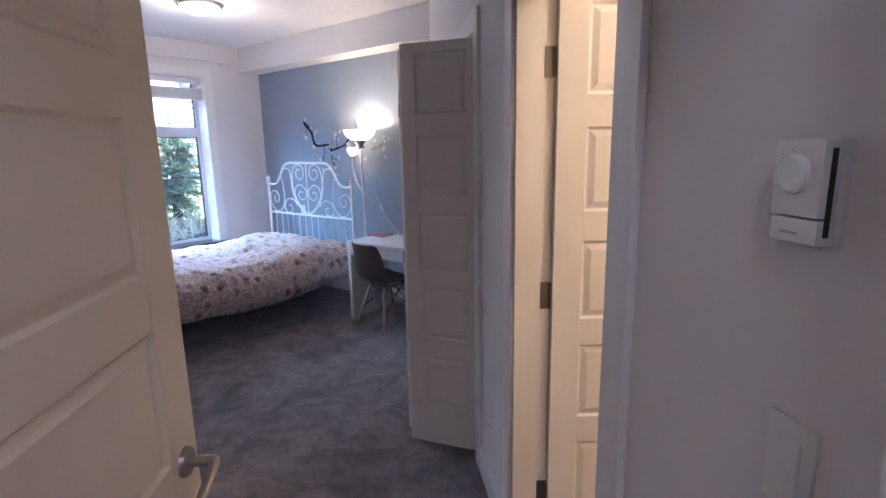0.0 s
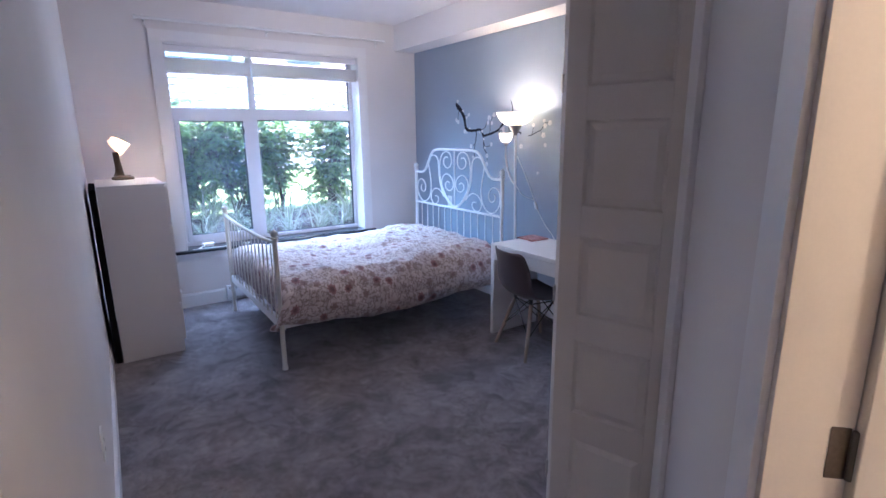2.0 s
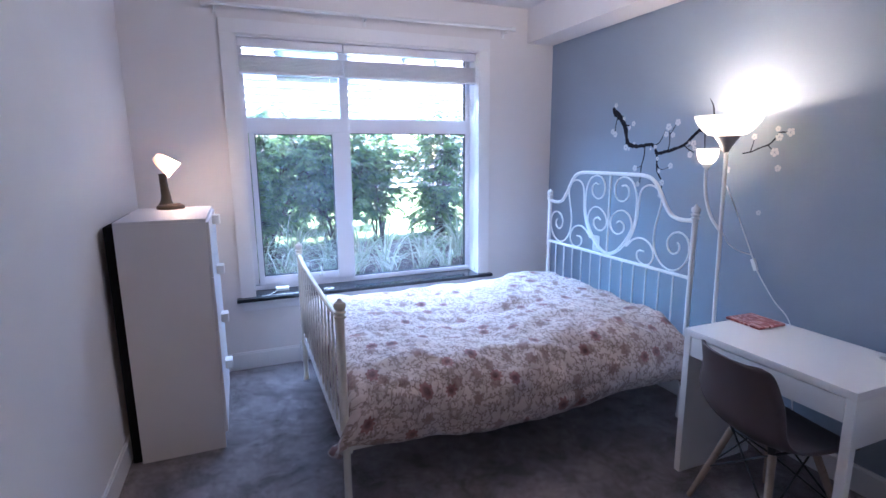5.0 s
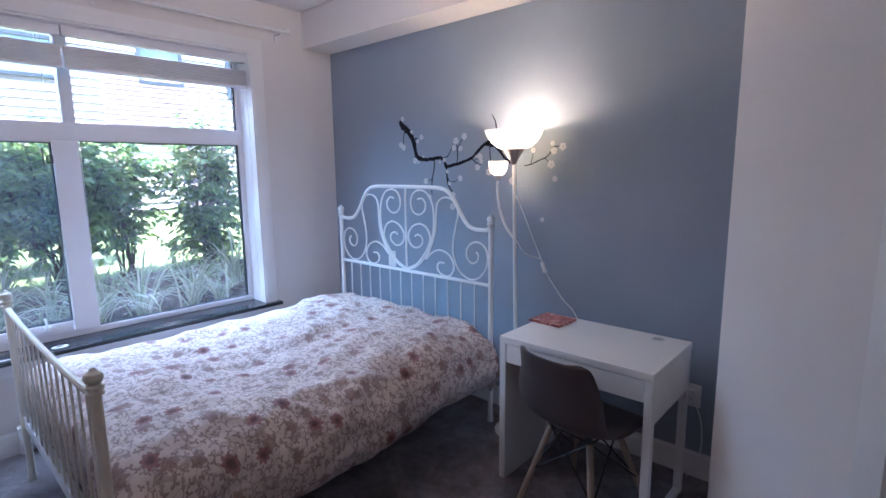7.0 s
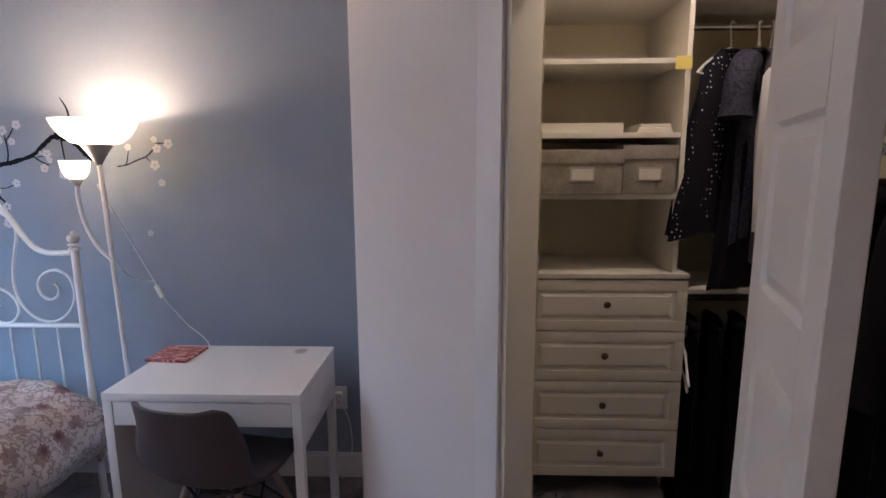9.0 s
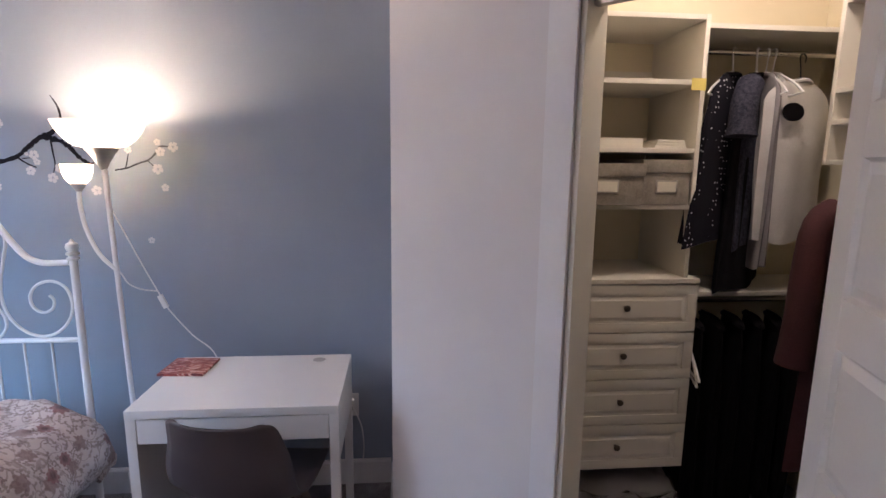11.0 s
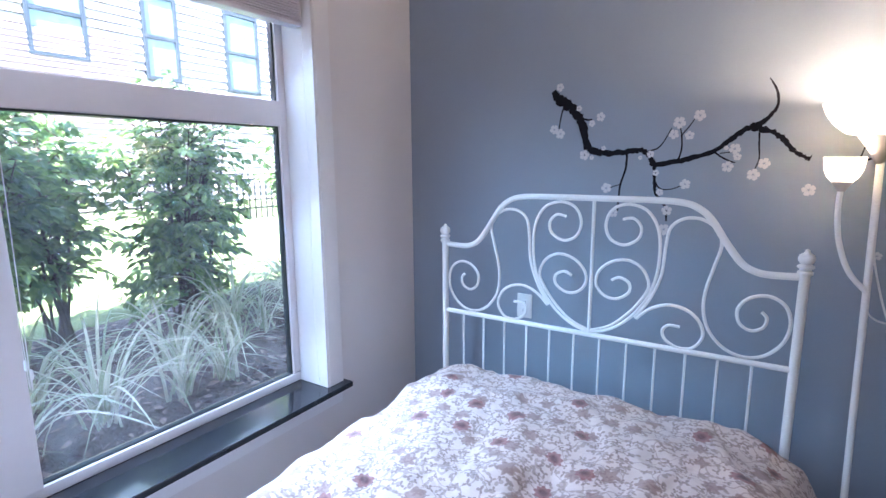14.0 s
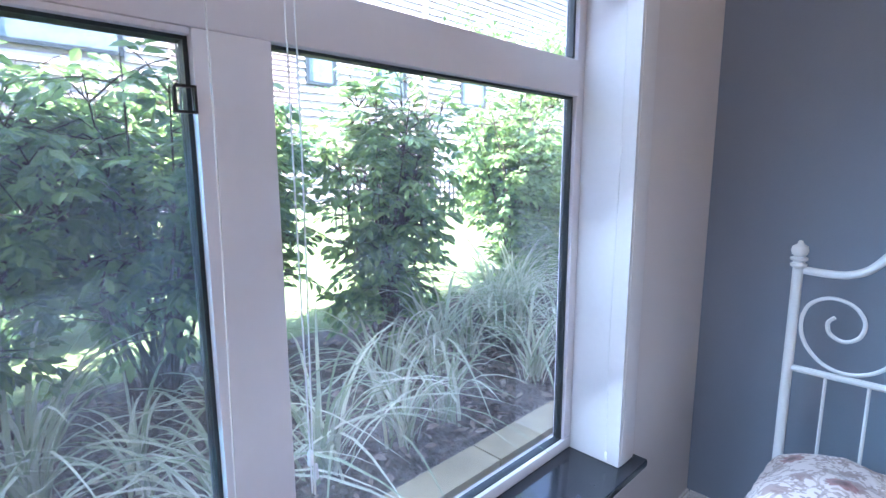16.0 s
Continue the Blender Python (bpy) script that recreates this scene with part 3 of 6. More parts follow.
def panel_leaf(parent, w, h, t, stile, material, name="leaf", m=None):
    """A moulded five-panel leaf: local x across from the hinge, y through, z up."""
    bm = bmesh.new()
    box(bm, 0, stile, -t / 2, t / 2, 0, h, bevel=0.002, seg=1)
    box(bm, w - stile, w, -t / 2, t / 2, 0, h, bevel=0.002, seg=1)
    low = 0.0
    for top in PANEL_TOPS:
        box(bm, stile, w - stile, -t / 2, t / 2, low, top - 0.275)
        low = top
    box(bm, stile, w - stile, -t / 2, t / 2, low, h)
    leaf = part(name, bm, material, parent, m=m, smooth=0)
    for top in PANEL_TOPS:
        bm = bmesh.new()
        z0, z1 = top - 0.275, top
        box(bm, stile, w - stile, -t / 2 + 0.009, t / 2 - 0.009, z0, z1)
        for s in (-1, 1):
            y0, y1 = s * (t / 2 - 0.009), s * (t / 2 - 0.002)
            a, b2 = 0.012, 0.032
            outer = [(stile + a, z0 + a), (w - stile - a, z0 + a), (w - stile - a, z1 - a), (stile + a, z1 - a)]
            inner = [(stile + b2, z0 + b2), (w - stile - b2, z0 + b2), (w - stile - b2, z1 - b2), (stile + b2, z1 - b2)]
            vo = [bm.verts.new((x, y0, z)) for x, z in outer]
            vi = [bm.verts.new((x, y1, z)) for x, z in inner]
            bm.faces.new(vi)
            for k in range(4):
                bm.faces.new((vo[k], vo[(k + 1) % 4], vi[(k + 1) % 4], vi[k]))
            # small cove round the recess
            edge = [(stile, z0), (w - stile, z0), (w - stile, z1), (stile, z1)]
            cove = [(stile + 0.008, z0 + 0.008), (w - stile - 0.008, z0 + 0.008), (w - stile - 0.008, z1 - 0.008), (stile + 0.008, z1 - 0.008)]
            ve = [bm.verts.new((x, s * (t / 2 - 0.0005), z)) for x, z in edge]
            vc = [bm.verts.new((x, s * (t / 2 - 0.0088), z)) for x, z in cove]
            for k in range(4):
                bm.faces.new((ve[k], ve[(k + 1) % 4], vc[(k + 1) % 4], vc[k]))
        part("panel", bm, material, leaf, smooth=0)
    return leaf


def lever_handle(parent, x, y, z, side, along):
    bm = bmesh.new()
    tube(bm, [(x, y, z), (x, y + side * 0.010, z)], [0.031, 0.029], 24)
    part("rose", bm, STEEL, parent)
    bm = bmesh.new()
    pts = spline([(x, y + side * 0.008, z), (x, y + side * 0.050, z), (x + along * 0.010, y + side * 0.062, z - 0.002), (x + along * 0.05, y + side * 0.064, z - 0.012), (x + along * 0.10, y + side * 0.058, z - 0.034), (x + along * 0.118, y + side * 0.052, z - 0.048)], 5)
    tube(bm, pts, [0.0115] * 8 + [0.0105] * (len(pts) - 16) + [0.009] * 7 + [0.006], 14)
    part("lever", bm, STEEL, parent)


def place(x0, y0, x1, y1, z=0.018):
    """Pose of a leaf hinged at the first point and reaching towards the second."""
    return pose(x0, y0, z, rz=math.degrees(math.atan2(y1 - y0, x1 - x0)))


# entry door, open along the southwest wall
hx, hy, _ = SLANT @ Vector((3.85, -0.925, 0))
ex, ey, _ = SLANT @ Vector((3.092, -0.885, 0))
door = thing("door_1", "open cream-white moulded five-panel bedroom door", "door", place(hx, hy, ex, ey), kind="structure")
leaf = panel_leaf(door, 0.762, 2.03, 0.036, 0.115, DOOR)
lever_handle(door, 0.70, -0.018, 0.935, -1, -1)
lever_handle(door, 0.70, 0.018, 0.935, 1, -1)
# bathroom door, open into the bathroom
hx, hy, _ = SLANT @ Vector((2.515, 0.125, 0))
ex, ey, _ = SLANT @ Vector((2.60, 0.88, 0))
door = thing("door_2", "cream-painted five-panel bathroom door standing open", "door", place(hx, hy, ex, ey), kind="structure")
panel_leaf(door, 0.70, 2.03, 0.036, 0.098, DOOR)
for z in (0.29, 1.06, 1.83):
    hinge = thing("door_hinge", "brushed nickel butt hinge on the bathroom jamb", "hinge", SLANT, group="bathroom door hinges")
    bm = bmesh.new()
    box(bm, 2.5085, 2.5105, 0.088, 0.118, z - 0.048, z + 0.048, bevel=0.0008)
    part("hinge_leaf", bm, AGED_STEEL).parent = hinge
    bm = bmesh.new()
    tube(bm, [(2.515, 0.122, z - 0.045), (2.515, 0.122, z + 0.045)], 0.006, 10)
    part("knuckle", bm, AGED_STEEL).parent = hinge
# folding closet door, pushed half open
bifold = thing("bifold_door", "white two-leaf folding closet door half folded open", "folding door", kind="structure")
JX, JY = -1.608, 1.878
panel_leaf(bifold, 0.405, 2.03, 0.034, 0.075, BIFOLD, m=place(-1.205, 2.000, JX, JY))
panel_leaf(bifold, 0.40, 2.03, 0.034, 0.075, BIFOLD, m=place(-1.668, 1.950, -1.535, 2.325))
for z in (0.3, 1.02, 1.75):
    bm = bmesh.new()
    tube(bm, [(-1.640, 1.908, z - 0.03), (-1.640, 1.908, z + 0.03)], 0.005, 10)
    part("fold_hinge", bm, STEEL, bifold)
bm = bmesh.new()
box(bm, CU0 + 0.02, CU1 - 0.02, 0.03, 0.055, DH - 0.042, DH - 0.019)
part("track", bm, STEEL, bifold, "metal overhead track", m=SLANT)

# ---- window ----
win = thing("window_1", "large white vinyl window with a fixed and an opening sash", "window", kind="structure")


def bar(name, y0, y1, z0, z1, x0=-5.785, x1=-5.735, mat=VINYL, bevel=0.005, parent=win):
    bm = bmesh.new()
    box(bm, x0, x1, y0, y1, z0, z1, bevel=bevel)
    return part(name, bm, mat, parent)


FZ0 = 0.552
bar("frame_bottom", OY0, OY1, FZ0, 0.590)
bar("frame_top", OY0, OY1, 2.345, OZ1)
bar("frame_side", OY0, 1.245, 0.597, 2.345)
bar("frame_side", 2.992, OY1, 0.597, 2.345)
bar("mullion", 1.8585, 1.990, 0.591, 1.7435, -5.79, -5.725)
bar("mullion", 1.926, 1.990, 1.8505, 2.345, -5.79, -5.725)
bar("transom", 1.245, 2.992, 1.744, 1.850, -5.79, -5.727)
# opening sash at the lower south side, with its dark seal and insect screen frame
for d in ((1.250, 1.288, 0.5905, 1.7435), (1.288, 1.858, 0.5905, 0.655), (1.288, 1.858, 1.733, 1.7435)):
    bar("sash_bar", *d, x0=-5.775, x1=-5.728, bevel=0.004)
for d in ((1.288, 1.294, 0.655, 1.733), (1.851, 1.858, 0.655, 1.733), (1.294, 1.851, 0.655, 0.661), (1.294, 1.851, 1.727, 1.733)):
    bar("seal", *d, x0=-5.782, x1=-5.744, mat=DARK_FRAME, bevel=0.0)
for y0, y1, z0, z1 in ((1.990, 2.992, 1.7375, 1.7435), (2.984, 2.992, 0.592, 1.7375), (1.990, 2.992, 0.5895, 0.595), (2.984, 2.992, 1.85, 2.345)):
    bar("seal", y0, y1, z0, z1, x0=-5.776, x1=-5.748, mat=DARK_FRAME, bevel=0.0)
for y0, y1, z0, z1 in ((1.29, 1.85, 0.658, 1.73), (1.98, 2.99, 0.589, 1.748), (1.247, 1.923, 1.85, 2.343), (1.98, 2.99, 1.848, 2.343)):
    bm = bmesh.new()
    box(bm, -5.768, -5.764, y0, y1, z0, z1)
    pane = part("pane", bm, GLASS, win, smooth=0)
    pane.visible_shadow = False
bm = bmesh.new()
box(bm, -5.7525, -5.7515, 1.294, 1.851, 0.661, 1.727)
part("insect_screen", bm, SCREEN, win, "fine grey insect screen")
# jamb returns, casing, sill, apron
for name, d in (("jamb_lining", (-5.734, -5.552, OY0 - 0.002, OY0 + 0.012, 0.552, OZ1)), ("jamb_lining", (-5.734, -5.552, OY1 - 0.012, OY1 + 0.002, 0.552, OZ1)), ("head_lining", (-5.734, -5.552, OY0 + 0.012, OY1 - 0.012, OZ1 - 0.010, OZ1 + 0.002)),
                ("casing_side", (-5.57, -5.550, 1.108, OY0 - 0.002, 0.552, OZ1 + 0.092)), ("casing_side", (-5.57, -5.550, OY1 + 0.002, 3.128, 0.552, OZ1 + 0.092)), ("casing_head", (-5.57, -5.548, 1.108, 3.128, OZ1 + 0.004, OZ1 + 0.096)),
                ("apron", (-5.57, -5.552, 1.115, 3.120, 0.452, 0.524))):
    box_part(name, d, TRIM, win, 0.003)
bm = bmesh.new()
box(bm, -5.77, -5.508, 1.078, 3.150, 0.525, 0.551, bevel=0.006, seg=3)
part("sill", bm, GRANITE, win, "polished black granite sill")
bm = bmesh.new()
box(bm, -5.732, -5.716, 1.70, 1.745, 0.615, 0.648, bevel=0.003)
tube(bm, spline([(-5.718, 1.72, 0.632), (-5.693, 1.72, 0.640), (-5.683, 1.715, 0.675), (-5.688, 1.71, 0.71)], 4), 0.006, 8)
part("crank", bm, PLASTIC_W, win, "white folding window crank")
bm = bmesh.new()
for d in ((1.824, 1.828, 1.612, 1.655), (1.854, 1.858, 1.612, 1.655), (1.828, 1.854, 1.612, 1.616), (1.828, 1.854, 1.651, 1.655)):
    box(bm, -5.728, -5.718, *d)
part("screen_latch", bm, BLACK, win, "small black screen pull")

# ---- blinds, curtain rod, heater ----
def blind(y0, y1):
    t = thing("window_blind", "white slatted window blind pulled up to the top", "blind", group="window blinds")
    box_part("headrail", (-5.650, -5.600, y0, y1, 2.318, 2.374), VINYL, t, 0.004)
    for k in range(11):
        z = 2.160 + k * 0.0098
        bm = bmesh.new()
        box(bm, -5.650 + 0.002 * (k % 2), -5.600 + 0.002 * (k % 2), y0 + 0.004, y1 - 0.004, z, z + 0.0055, bevel=0.0012, seg=1)
        part("slat", bm, VINYL, t)
    box_part("bottom_rail", (-5.652, -5.598, y0 + 0.003, y1 - 0.003, 2.142, 2.158), VINYL, t, 0.003)
    for y in (y0 + 0.12, y1 - 0.12):
        bm = bmesh.new()
        tube(bm, [(-5.597, y, 2.15), (-5.597, y, 2.325)], 0.0012, 5)
        part("ladder_cord", bm, PLASTIC_W, t)
    return t


b_left = blind(1.216, 1.936)
b_right = blind(1.944, 3.026)


def pull_cord(parent, y, zlow, sway=0.0):
    bm = bmesh.new()
    tube(bm, spline([(-5.595, y, 2.32), (-5.592, y + sway, 1.6), (-5.594, y - sway, 1.0), (-5.590, y, zlow)], 5), 0.0014, 5)
    lathe(bm, [(0.001, zlow - 0.028), (0.005, zlow - 0.024), (0.004, zlow), (0.001, zlow + 0.004)], -5.590, y, 8)
    part("pull_cord", bm, PLASTIC_W, parent)


pull_cord(b_left, 1.830, 0.66, 0.004)
pull_cord(b_right, 1.952, 1.05, -0.003)
pull_cord(b_right, 1.962, 1.02, 0.003)
pull_cord(b_right, 3.010, 0.60, 0.004)
rod = thing("curtain_rod", "thin white metal curtain rod above the window", "curtain rod")
bm = bmesh.new()
tube(bm, [(-5.495, 1.035, 2.552), (-5.495, 3.300, 2.562)], 0.0115, 12)
part("pole", bm, WHITE_METAL, rod)
for y, z in ((1.025, 2.552), (3.310, 2.562)):
    bm = bmesh.new()
    tube(bm, [(-5.495, y - 0.012, z), (-5.495, y + 0.012, z)], 0.018, 12)
    part("finial", bm, WHITE_METAL, rod)
for y in (1.09, 2.10, 3.25):
    bm = bmesh.new()
    box(bm, -5.57, -5.562, y - 0.012, y + 0.012, 2.50, 2.59, bevel=0.002)
    box(bm, -5.565, -5.492, y - 0.005, y + 0.005, 2.532, 2.541)
    part("bracket", bm, WHITE_METAL, rod)
heater = thing("baseboard_heater", "white electric baseboard heater along the window wall", "heater")
box_part("back_plate", (-5.555, -5.543, 1.50, 2.72, 0.012, 0.165), WHITE_METAL, heater, 0.002)
box_part("front_cover", (-5.505, -5.498, 1.50, 2.72, 0.045, 0.125), WHITE_METAL, heater, 0.003)
box_part("top_cover", (-5.543, -5.502, 1.50, 2.72, 0.150, 0.163), WHITE_METAL, heater, 0.003)
for y in (1.50, 2.70):
    box_part("end_cap", (-5.543, -5.500, y, y + 0.02, 0.012, 0.150), WHITE_METAL, heater, 0.002)
for k in range(40):
    bm = bmesh.new()
    box(bm, -5.540, -5.508, 1.53 + k * 0.0295, 1.532 + k * 0.0295, 0.03, 0.145)
    part("fin", bm, STEEL, heater)


# ---- wall fittings ----
def wall_plate(name, m, w, h, label, category, rocker=None, sockets=0):
    """A plate in its own x-z plane, facing -y."""
    t = thing(name, label, category, m)
    bm = bmesh.new()
    box(bm, -w / 2, w / 2, -0.006, 0, -h / 2, h / 2, bevel=0.003)
    part("plate", bm, PLASTIC_W).parent = t
    if rocker:
        bm = bmesh.new()
        box(bm, -0.017, 0.017, -0.011, -0.005, -0.033, 0.033, bevel=0.002)
        part("rocker", bm, PLASTIC_W).parent = t
    for k in range(sockets):
        z = (k - (sockets - 1) / 2) * 0.04
        bm = bmesh.new()
        box(bm, -0.015, 0.015, -0.0085, -0.005, z - 0.014, z + 0.014, bevel=0.003)
        part("socket", bm, PLASTIC_W).parent = t
        for x in (-0.006, 0.006):
            bm = bmesh.new()
            box(bm, x - 0.001, x + 0.001, -0.0092, -0.008, z - 0.005, z + 0.005)
            part("slot", bm, BLACK).parent = t
    return t


wall_plate("light_switch", SLANT @ pose(3.672, 0, 1.205), 0.066, 0.112, "white rocker light switch on the slanting wall", "light switch", rocker=True)
wall_plate("wall_outlet", SLANT @ pose(2.13, 0, 0.417), 0.072, 0.116, "white wall outlet beside the bathroom door", "outlet", sockets=2)
wall_plate("wall_outlet", pose(-4.885, 3.74, 0.875), 0.078, 0.122, "white wall outlet behind the headboard", "outlet", sockets=2)
o = wall_plate("wall_outlet", pose(-2.690, 3.74, 0.425), 0.075, 0.118, "white wall outlet with a plugged-in cord beside the desk", "outlet", sockets=2)
bm = bmesh.new()
box(bm, -0.016, 0.016, -0.038, -0.008, 0.006, 0.036, bevel=0.004)
part("plug", bm, PLASTIC_W).parent = o
bm = bmesh.new()
tube(bm, spline([(0.0, -0.036, 0.02), (0.02, -0.06, 0.0), (0.055, -0.05, -0.10), (0.06, -0.03, -0.25), (0.03, -0.025, -0.38), (0.0, -0.03, -0.425)], 5), 0.003, 6)
part("cord", bm, PLASTIC_W).parent = o
wall_plate("wall_outlet", SOUTH @ pose(1.39, 0, 0.49), 0.072, 0.116, "white wall outlet low on the south wall", "outlet", sockets=2)
th = thing("thermostat", "white dial thermostat with a dark vent slot", "thermostat", SLANT @ pose(3.664, 0, 1.517) @ Matrix.Diagonal((0.69, 0.9, 0.87, 1)))
bm = bmesh.new()
box(bm, -0.046, 0.046, -0.010, 0, -0.062, 0.062, bevel=0.002)
part("wall_base", bm, PLASTIC_W).parent = th
bm = bmesh.new()
box(bm, -0.044, 0.044, -0.034, -0.010, -0.028, 0.060, bevel=0.004)
part("cover", bm, PLASTIC_W).parent = th
bm = bmesh.new()
box(bm, -0.044, 0.044, -0.032, -0.010, -0.060, -0.030, bevel=0.004)
part("lower_cover", bm, PLASTIC_W).parent = th
bm = bmesh.new()
tube(bm, [(0.002, -0.030, 0.022), (0.002, -0.042, 0.022), (0.002, -0.045, 0.022)], [0.024, 0.023, 0.019], 28)
part("dial", bm, PLASTIC_W).parent = th
bm = bmesh.new()
box(bm, 0.0435, 0.0448, -0.024, -0.017, -0.050, 0.052)
part("vent_slot", bm, BLACK).parent = th
for k in range(7):
    a = radians(-120 + 40 * k)
    bm = bmesh.new()
    box(bm, -0.0006, 0.0006, -0.0346, -0.0338, 0.027, 0.031)
    part("dial_mark", bm, PLASTIC_G, m=pose(-0.010, 0, 0.022) @ Matrix.Rotation(a, 4, 'Y')).parent = th
bm = bmesh.new()
box(bm, -0.022, 0.010, -0.0326, -0.0318, -0.050, -0.047)
part("maker_mark", bm, PLASTIC_G).parent = th
# ceiling light
cl = thing("ceiling_light", "round white opal ceiling light, switched on", "ceiling light")
bm = bmesh.new()
lathe(bm, [(0.0, H), (0.165, H), (0.165, H - 0.025), (0.150, H - 0.027)], -4.12, 2.30, 32)
part("rim", bm, STEEL, cl)
bm = bmesh.new()
lathe(bm, [(0.150, H - 0.02), (0.150, H - 0.035), (0.130, H - 0.058), (0.090, H - 0.074), (0.040, H - 0.082), (0.0, H - 0.084)], -4.12, 2.30, 32)
part("dome", bm, DOME, cl)


# ---- bed ----
bed = thing("bed_frame", "white metal bed frame with scrolled headboard and spindled footboard", "bed")
HX0, HX1, HY = -5.213, -3.780, 3.518
FX0, FX1, FY = -5.205, -3.722, 1.500
ZM = 0.862
HC = (HX0 + HX1) / 2


def post(name, x, y, top, material, r=0.0155, foot=True):
    bm = bmesh.new()
    prof = [(0.0, 0.0), (r * 1.25, 0.0), (r * 1.25, 0.02), (r, 0.028)] if foot else [(0, 0), (r, 0)]
    prof += [(r, top - 0.083), (r * 1.5, top - 0.080), (r * 1.55, top - 0.072), (r * 1.1, top - 0.067), (r * 1.1, top - 0.063), (r * 1.6, top - 0.058), (r * 1.6, top - 0.051), (r * 0.95, top - 0.046),
             (r * 1.35, top - 0.040), (r * 1.62, top - 0.028), (r * 1.40, top - 0.014), (r * 0.75, top - 0.008), (r * 0.55, top - 0.004), (r * 0.45, top + 0.003), (0.0, top + 0.006)]
    lathe(bm, prof, x, y, 16)
    return part(name, bm, material, bed)


head = new("headboard")
head.parent = bed
post("head_post", HX0, HY, 1.285, WHITE_METAL)
post("head_post", HX1, HY, 1.285, WHITE_METAL)
S = (HX1 - HX0) / 1.427   # widths below are laid out for a 1.427 m headboard


def scroll(name, pts, r, mirror=True, steps=7):
    """A bent bar given as (x from the middle, z); drawn on both sides."""
    for s in ((1, -1) if mirror else (1,)):
        bm = bmesh.new()
        tube(bm, spline([(HC + s * x * S, HY, z) for x, z in pts], steps), r, 8)
        part(name, bm, WHITE_METAL, head)


arch = [(0.698, 1.194), (0.62, 1.191), (0.575, 1.197), (0.53, 1.222), (0.478, 1.29), (0.42, 1.378), (0.365, 1.42), (0.305, 1.4335), (0.24, 1.4365), (0.12, 1.437)]
full = [(HC + x * S, HY, z) for x, z in arch] + [(HC - x * S, HY, z) for x, z in arch[::-1]]
bm = bmesh.new()
tube(bm, spline(full, 6), 0.0125, 10)
part("top_rail", bm, WHITE_METAL, head)
bm = bmesh.new()
tube(bm, [(HX0, HY, ZM), (HX1, HY, ZM)], 0.011, 10)
part("middle_rail", bm, WHITE_METAL, head)
bm = bmesh.new()
tube(bm, [(HX0, HY, 0.34), (HX1, HY, 0.34)], 0.011, 10)
part("lower_rail", bm, WHITE_METAL, head)
bm = bmesh.new()
tube(bm, [(HC, HY, 0.868), (HC, HY, 1.43)], 0.0075, 8)
part("centre_bar", bm, WHITE_METAL, head)
# heart with its upper curl
scroll("heart_scroll", [(0.0, 0.872), (0.08, 0.898), (0.155, 0.955), (0.215, 1.04), (0.248, 1.13), (0.258, 1.23), (0.248, 1.325), (0.205, 1.395), (0.135, 1.418), (0.075, 1.395), (0.050, 1.335), (0.070, 1.276), (0.125, 1.256), (0.176, 1.284), (0.185, 1.330), (0.156, 1.363), (0.115, 1.358)], 0.0062)
# inner heart with the lower curl
scroll("inner_scroll", [(0.0, 0.880), (0.085, 0.915), (0.155, 0.980), (0.205, 1.050), (0.225, 1.105), (0.200, 1.165), (0.145, 1.195), (0.080, 1.183), (0.030, 1.138), (0.022, 1.082), (0.055, 1.041), (0.105, 1.033), (0.150, 1.062), (0.152, 1.102), (0.115, 1.122), (0.083, 1.108)], 0.0062)
# outer stem that runs down from the shoulder into the side curl
scroll("shoulder_scroll", [(0.180, 0.965), (0.232, 1.05), (0.268, 1.15), (0.277, 1.26), (0.290, 1.335), (0.335, 1.372), (0.395, 1.372), (0.448, 1.335), (0.462, 1.280), (0.445, 1.205), (0.425, 1.12), (0.420, 1.04), (0.440, 0.965), (0.490, 0.905), (0.555, 0.880), (0.620, 0.895), (0.672, 0.950), (0.690, 1.02), (0.672, 1.085), (0.620, 1.115), (0.562, 1.100), (0.530, 1.055), (0.538, 1.005), (0.575, 0.982), (0.612, 1.000), (0.620, 1.035), (0.604, 1.055)], 0.0062)
scroll("lower_scroll", [(0.185, 0.962), (0.235, 1.010), (0.300, 1.036), (0.365, 1.025), (0.412, 0.985), (0.425, 0.930), (0.395, 0.882), (0.345, 0.872), (0.298, 0.895), (0.285, 0.930), (0.305, 0.955), (0.345, 0.955)], 0.0062)
for k in range(12):
    x = -5.108 + k * 0.1095
    bm = bmesh.new()
    tube(bm, [(x, HY, 0.34), (x, HY, ZM)], 0.0052, 6)
    part("spindle", bm, WHITE_METAL, head)
foot = new("footboard")
foot.parent = bed
post("foot_post", FX0, FY, 0.992, CREAM_METAL, 0.0165)
post("foot_post", FX1, FY, 0.992, CREAM_METAL, 0.0165)
bm = bmesh.new()
tube(bm, spline([(FX0, FY, 0.905), (-4.9, FY, 0.885), (-4.46, FY, 0.878), (-4.02, FY, 0.885), (FX1, FY, 0.905)], 6), 0.0125, 10)
part("top_rail", bm, CREAM_METAL, foot)
for k in range(13):
    x = FX0 + (k + 1) * (FX1 - FX0) / 14
    bm = bmesh.new()
    tube(bm, [(x, FY, 0.33), (x, FY, 0.882)], 0.0052, 6)
    part("spindle", bm, CREAM_METAL, foot)
bm = bmesh.new()
box(bm, FX0, FX1, FY - 0.004, FY + 0.028, 0.285, 0.345, bevel=0.003)
part("end_rail", bm, WHITE_METAL, foot)
for x in (FX0 + 0.012, FX1 - 0.045):
    bm = bmesh.new()
    box(bm, x, x + 0.032, FY, HY, 0.290, 0.345, bevel=0.003)
    part("side_rail", bm, WHITE_METAL, bed)
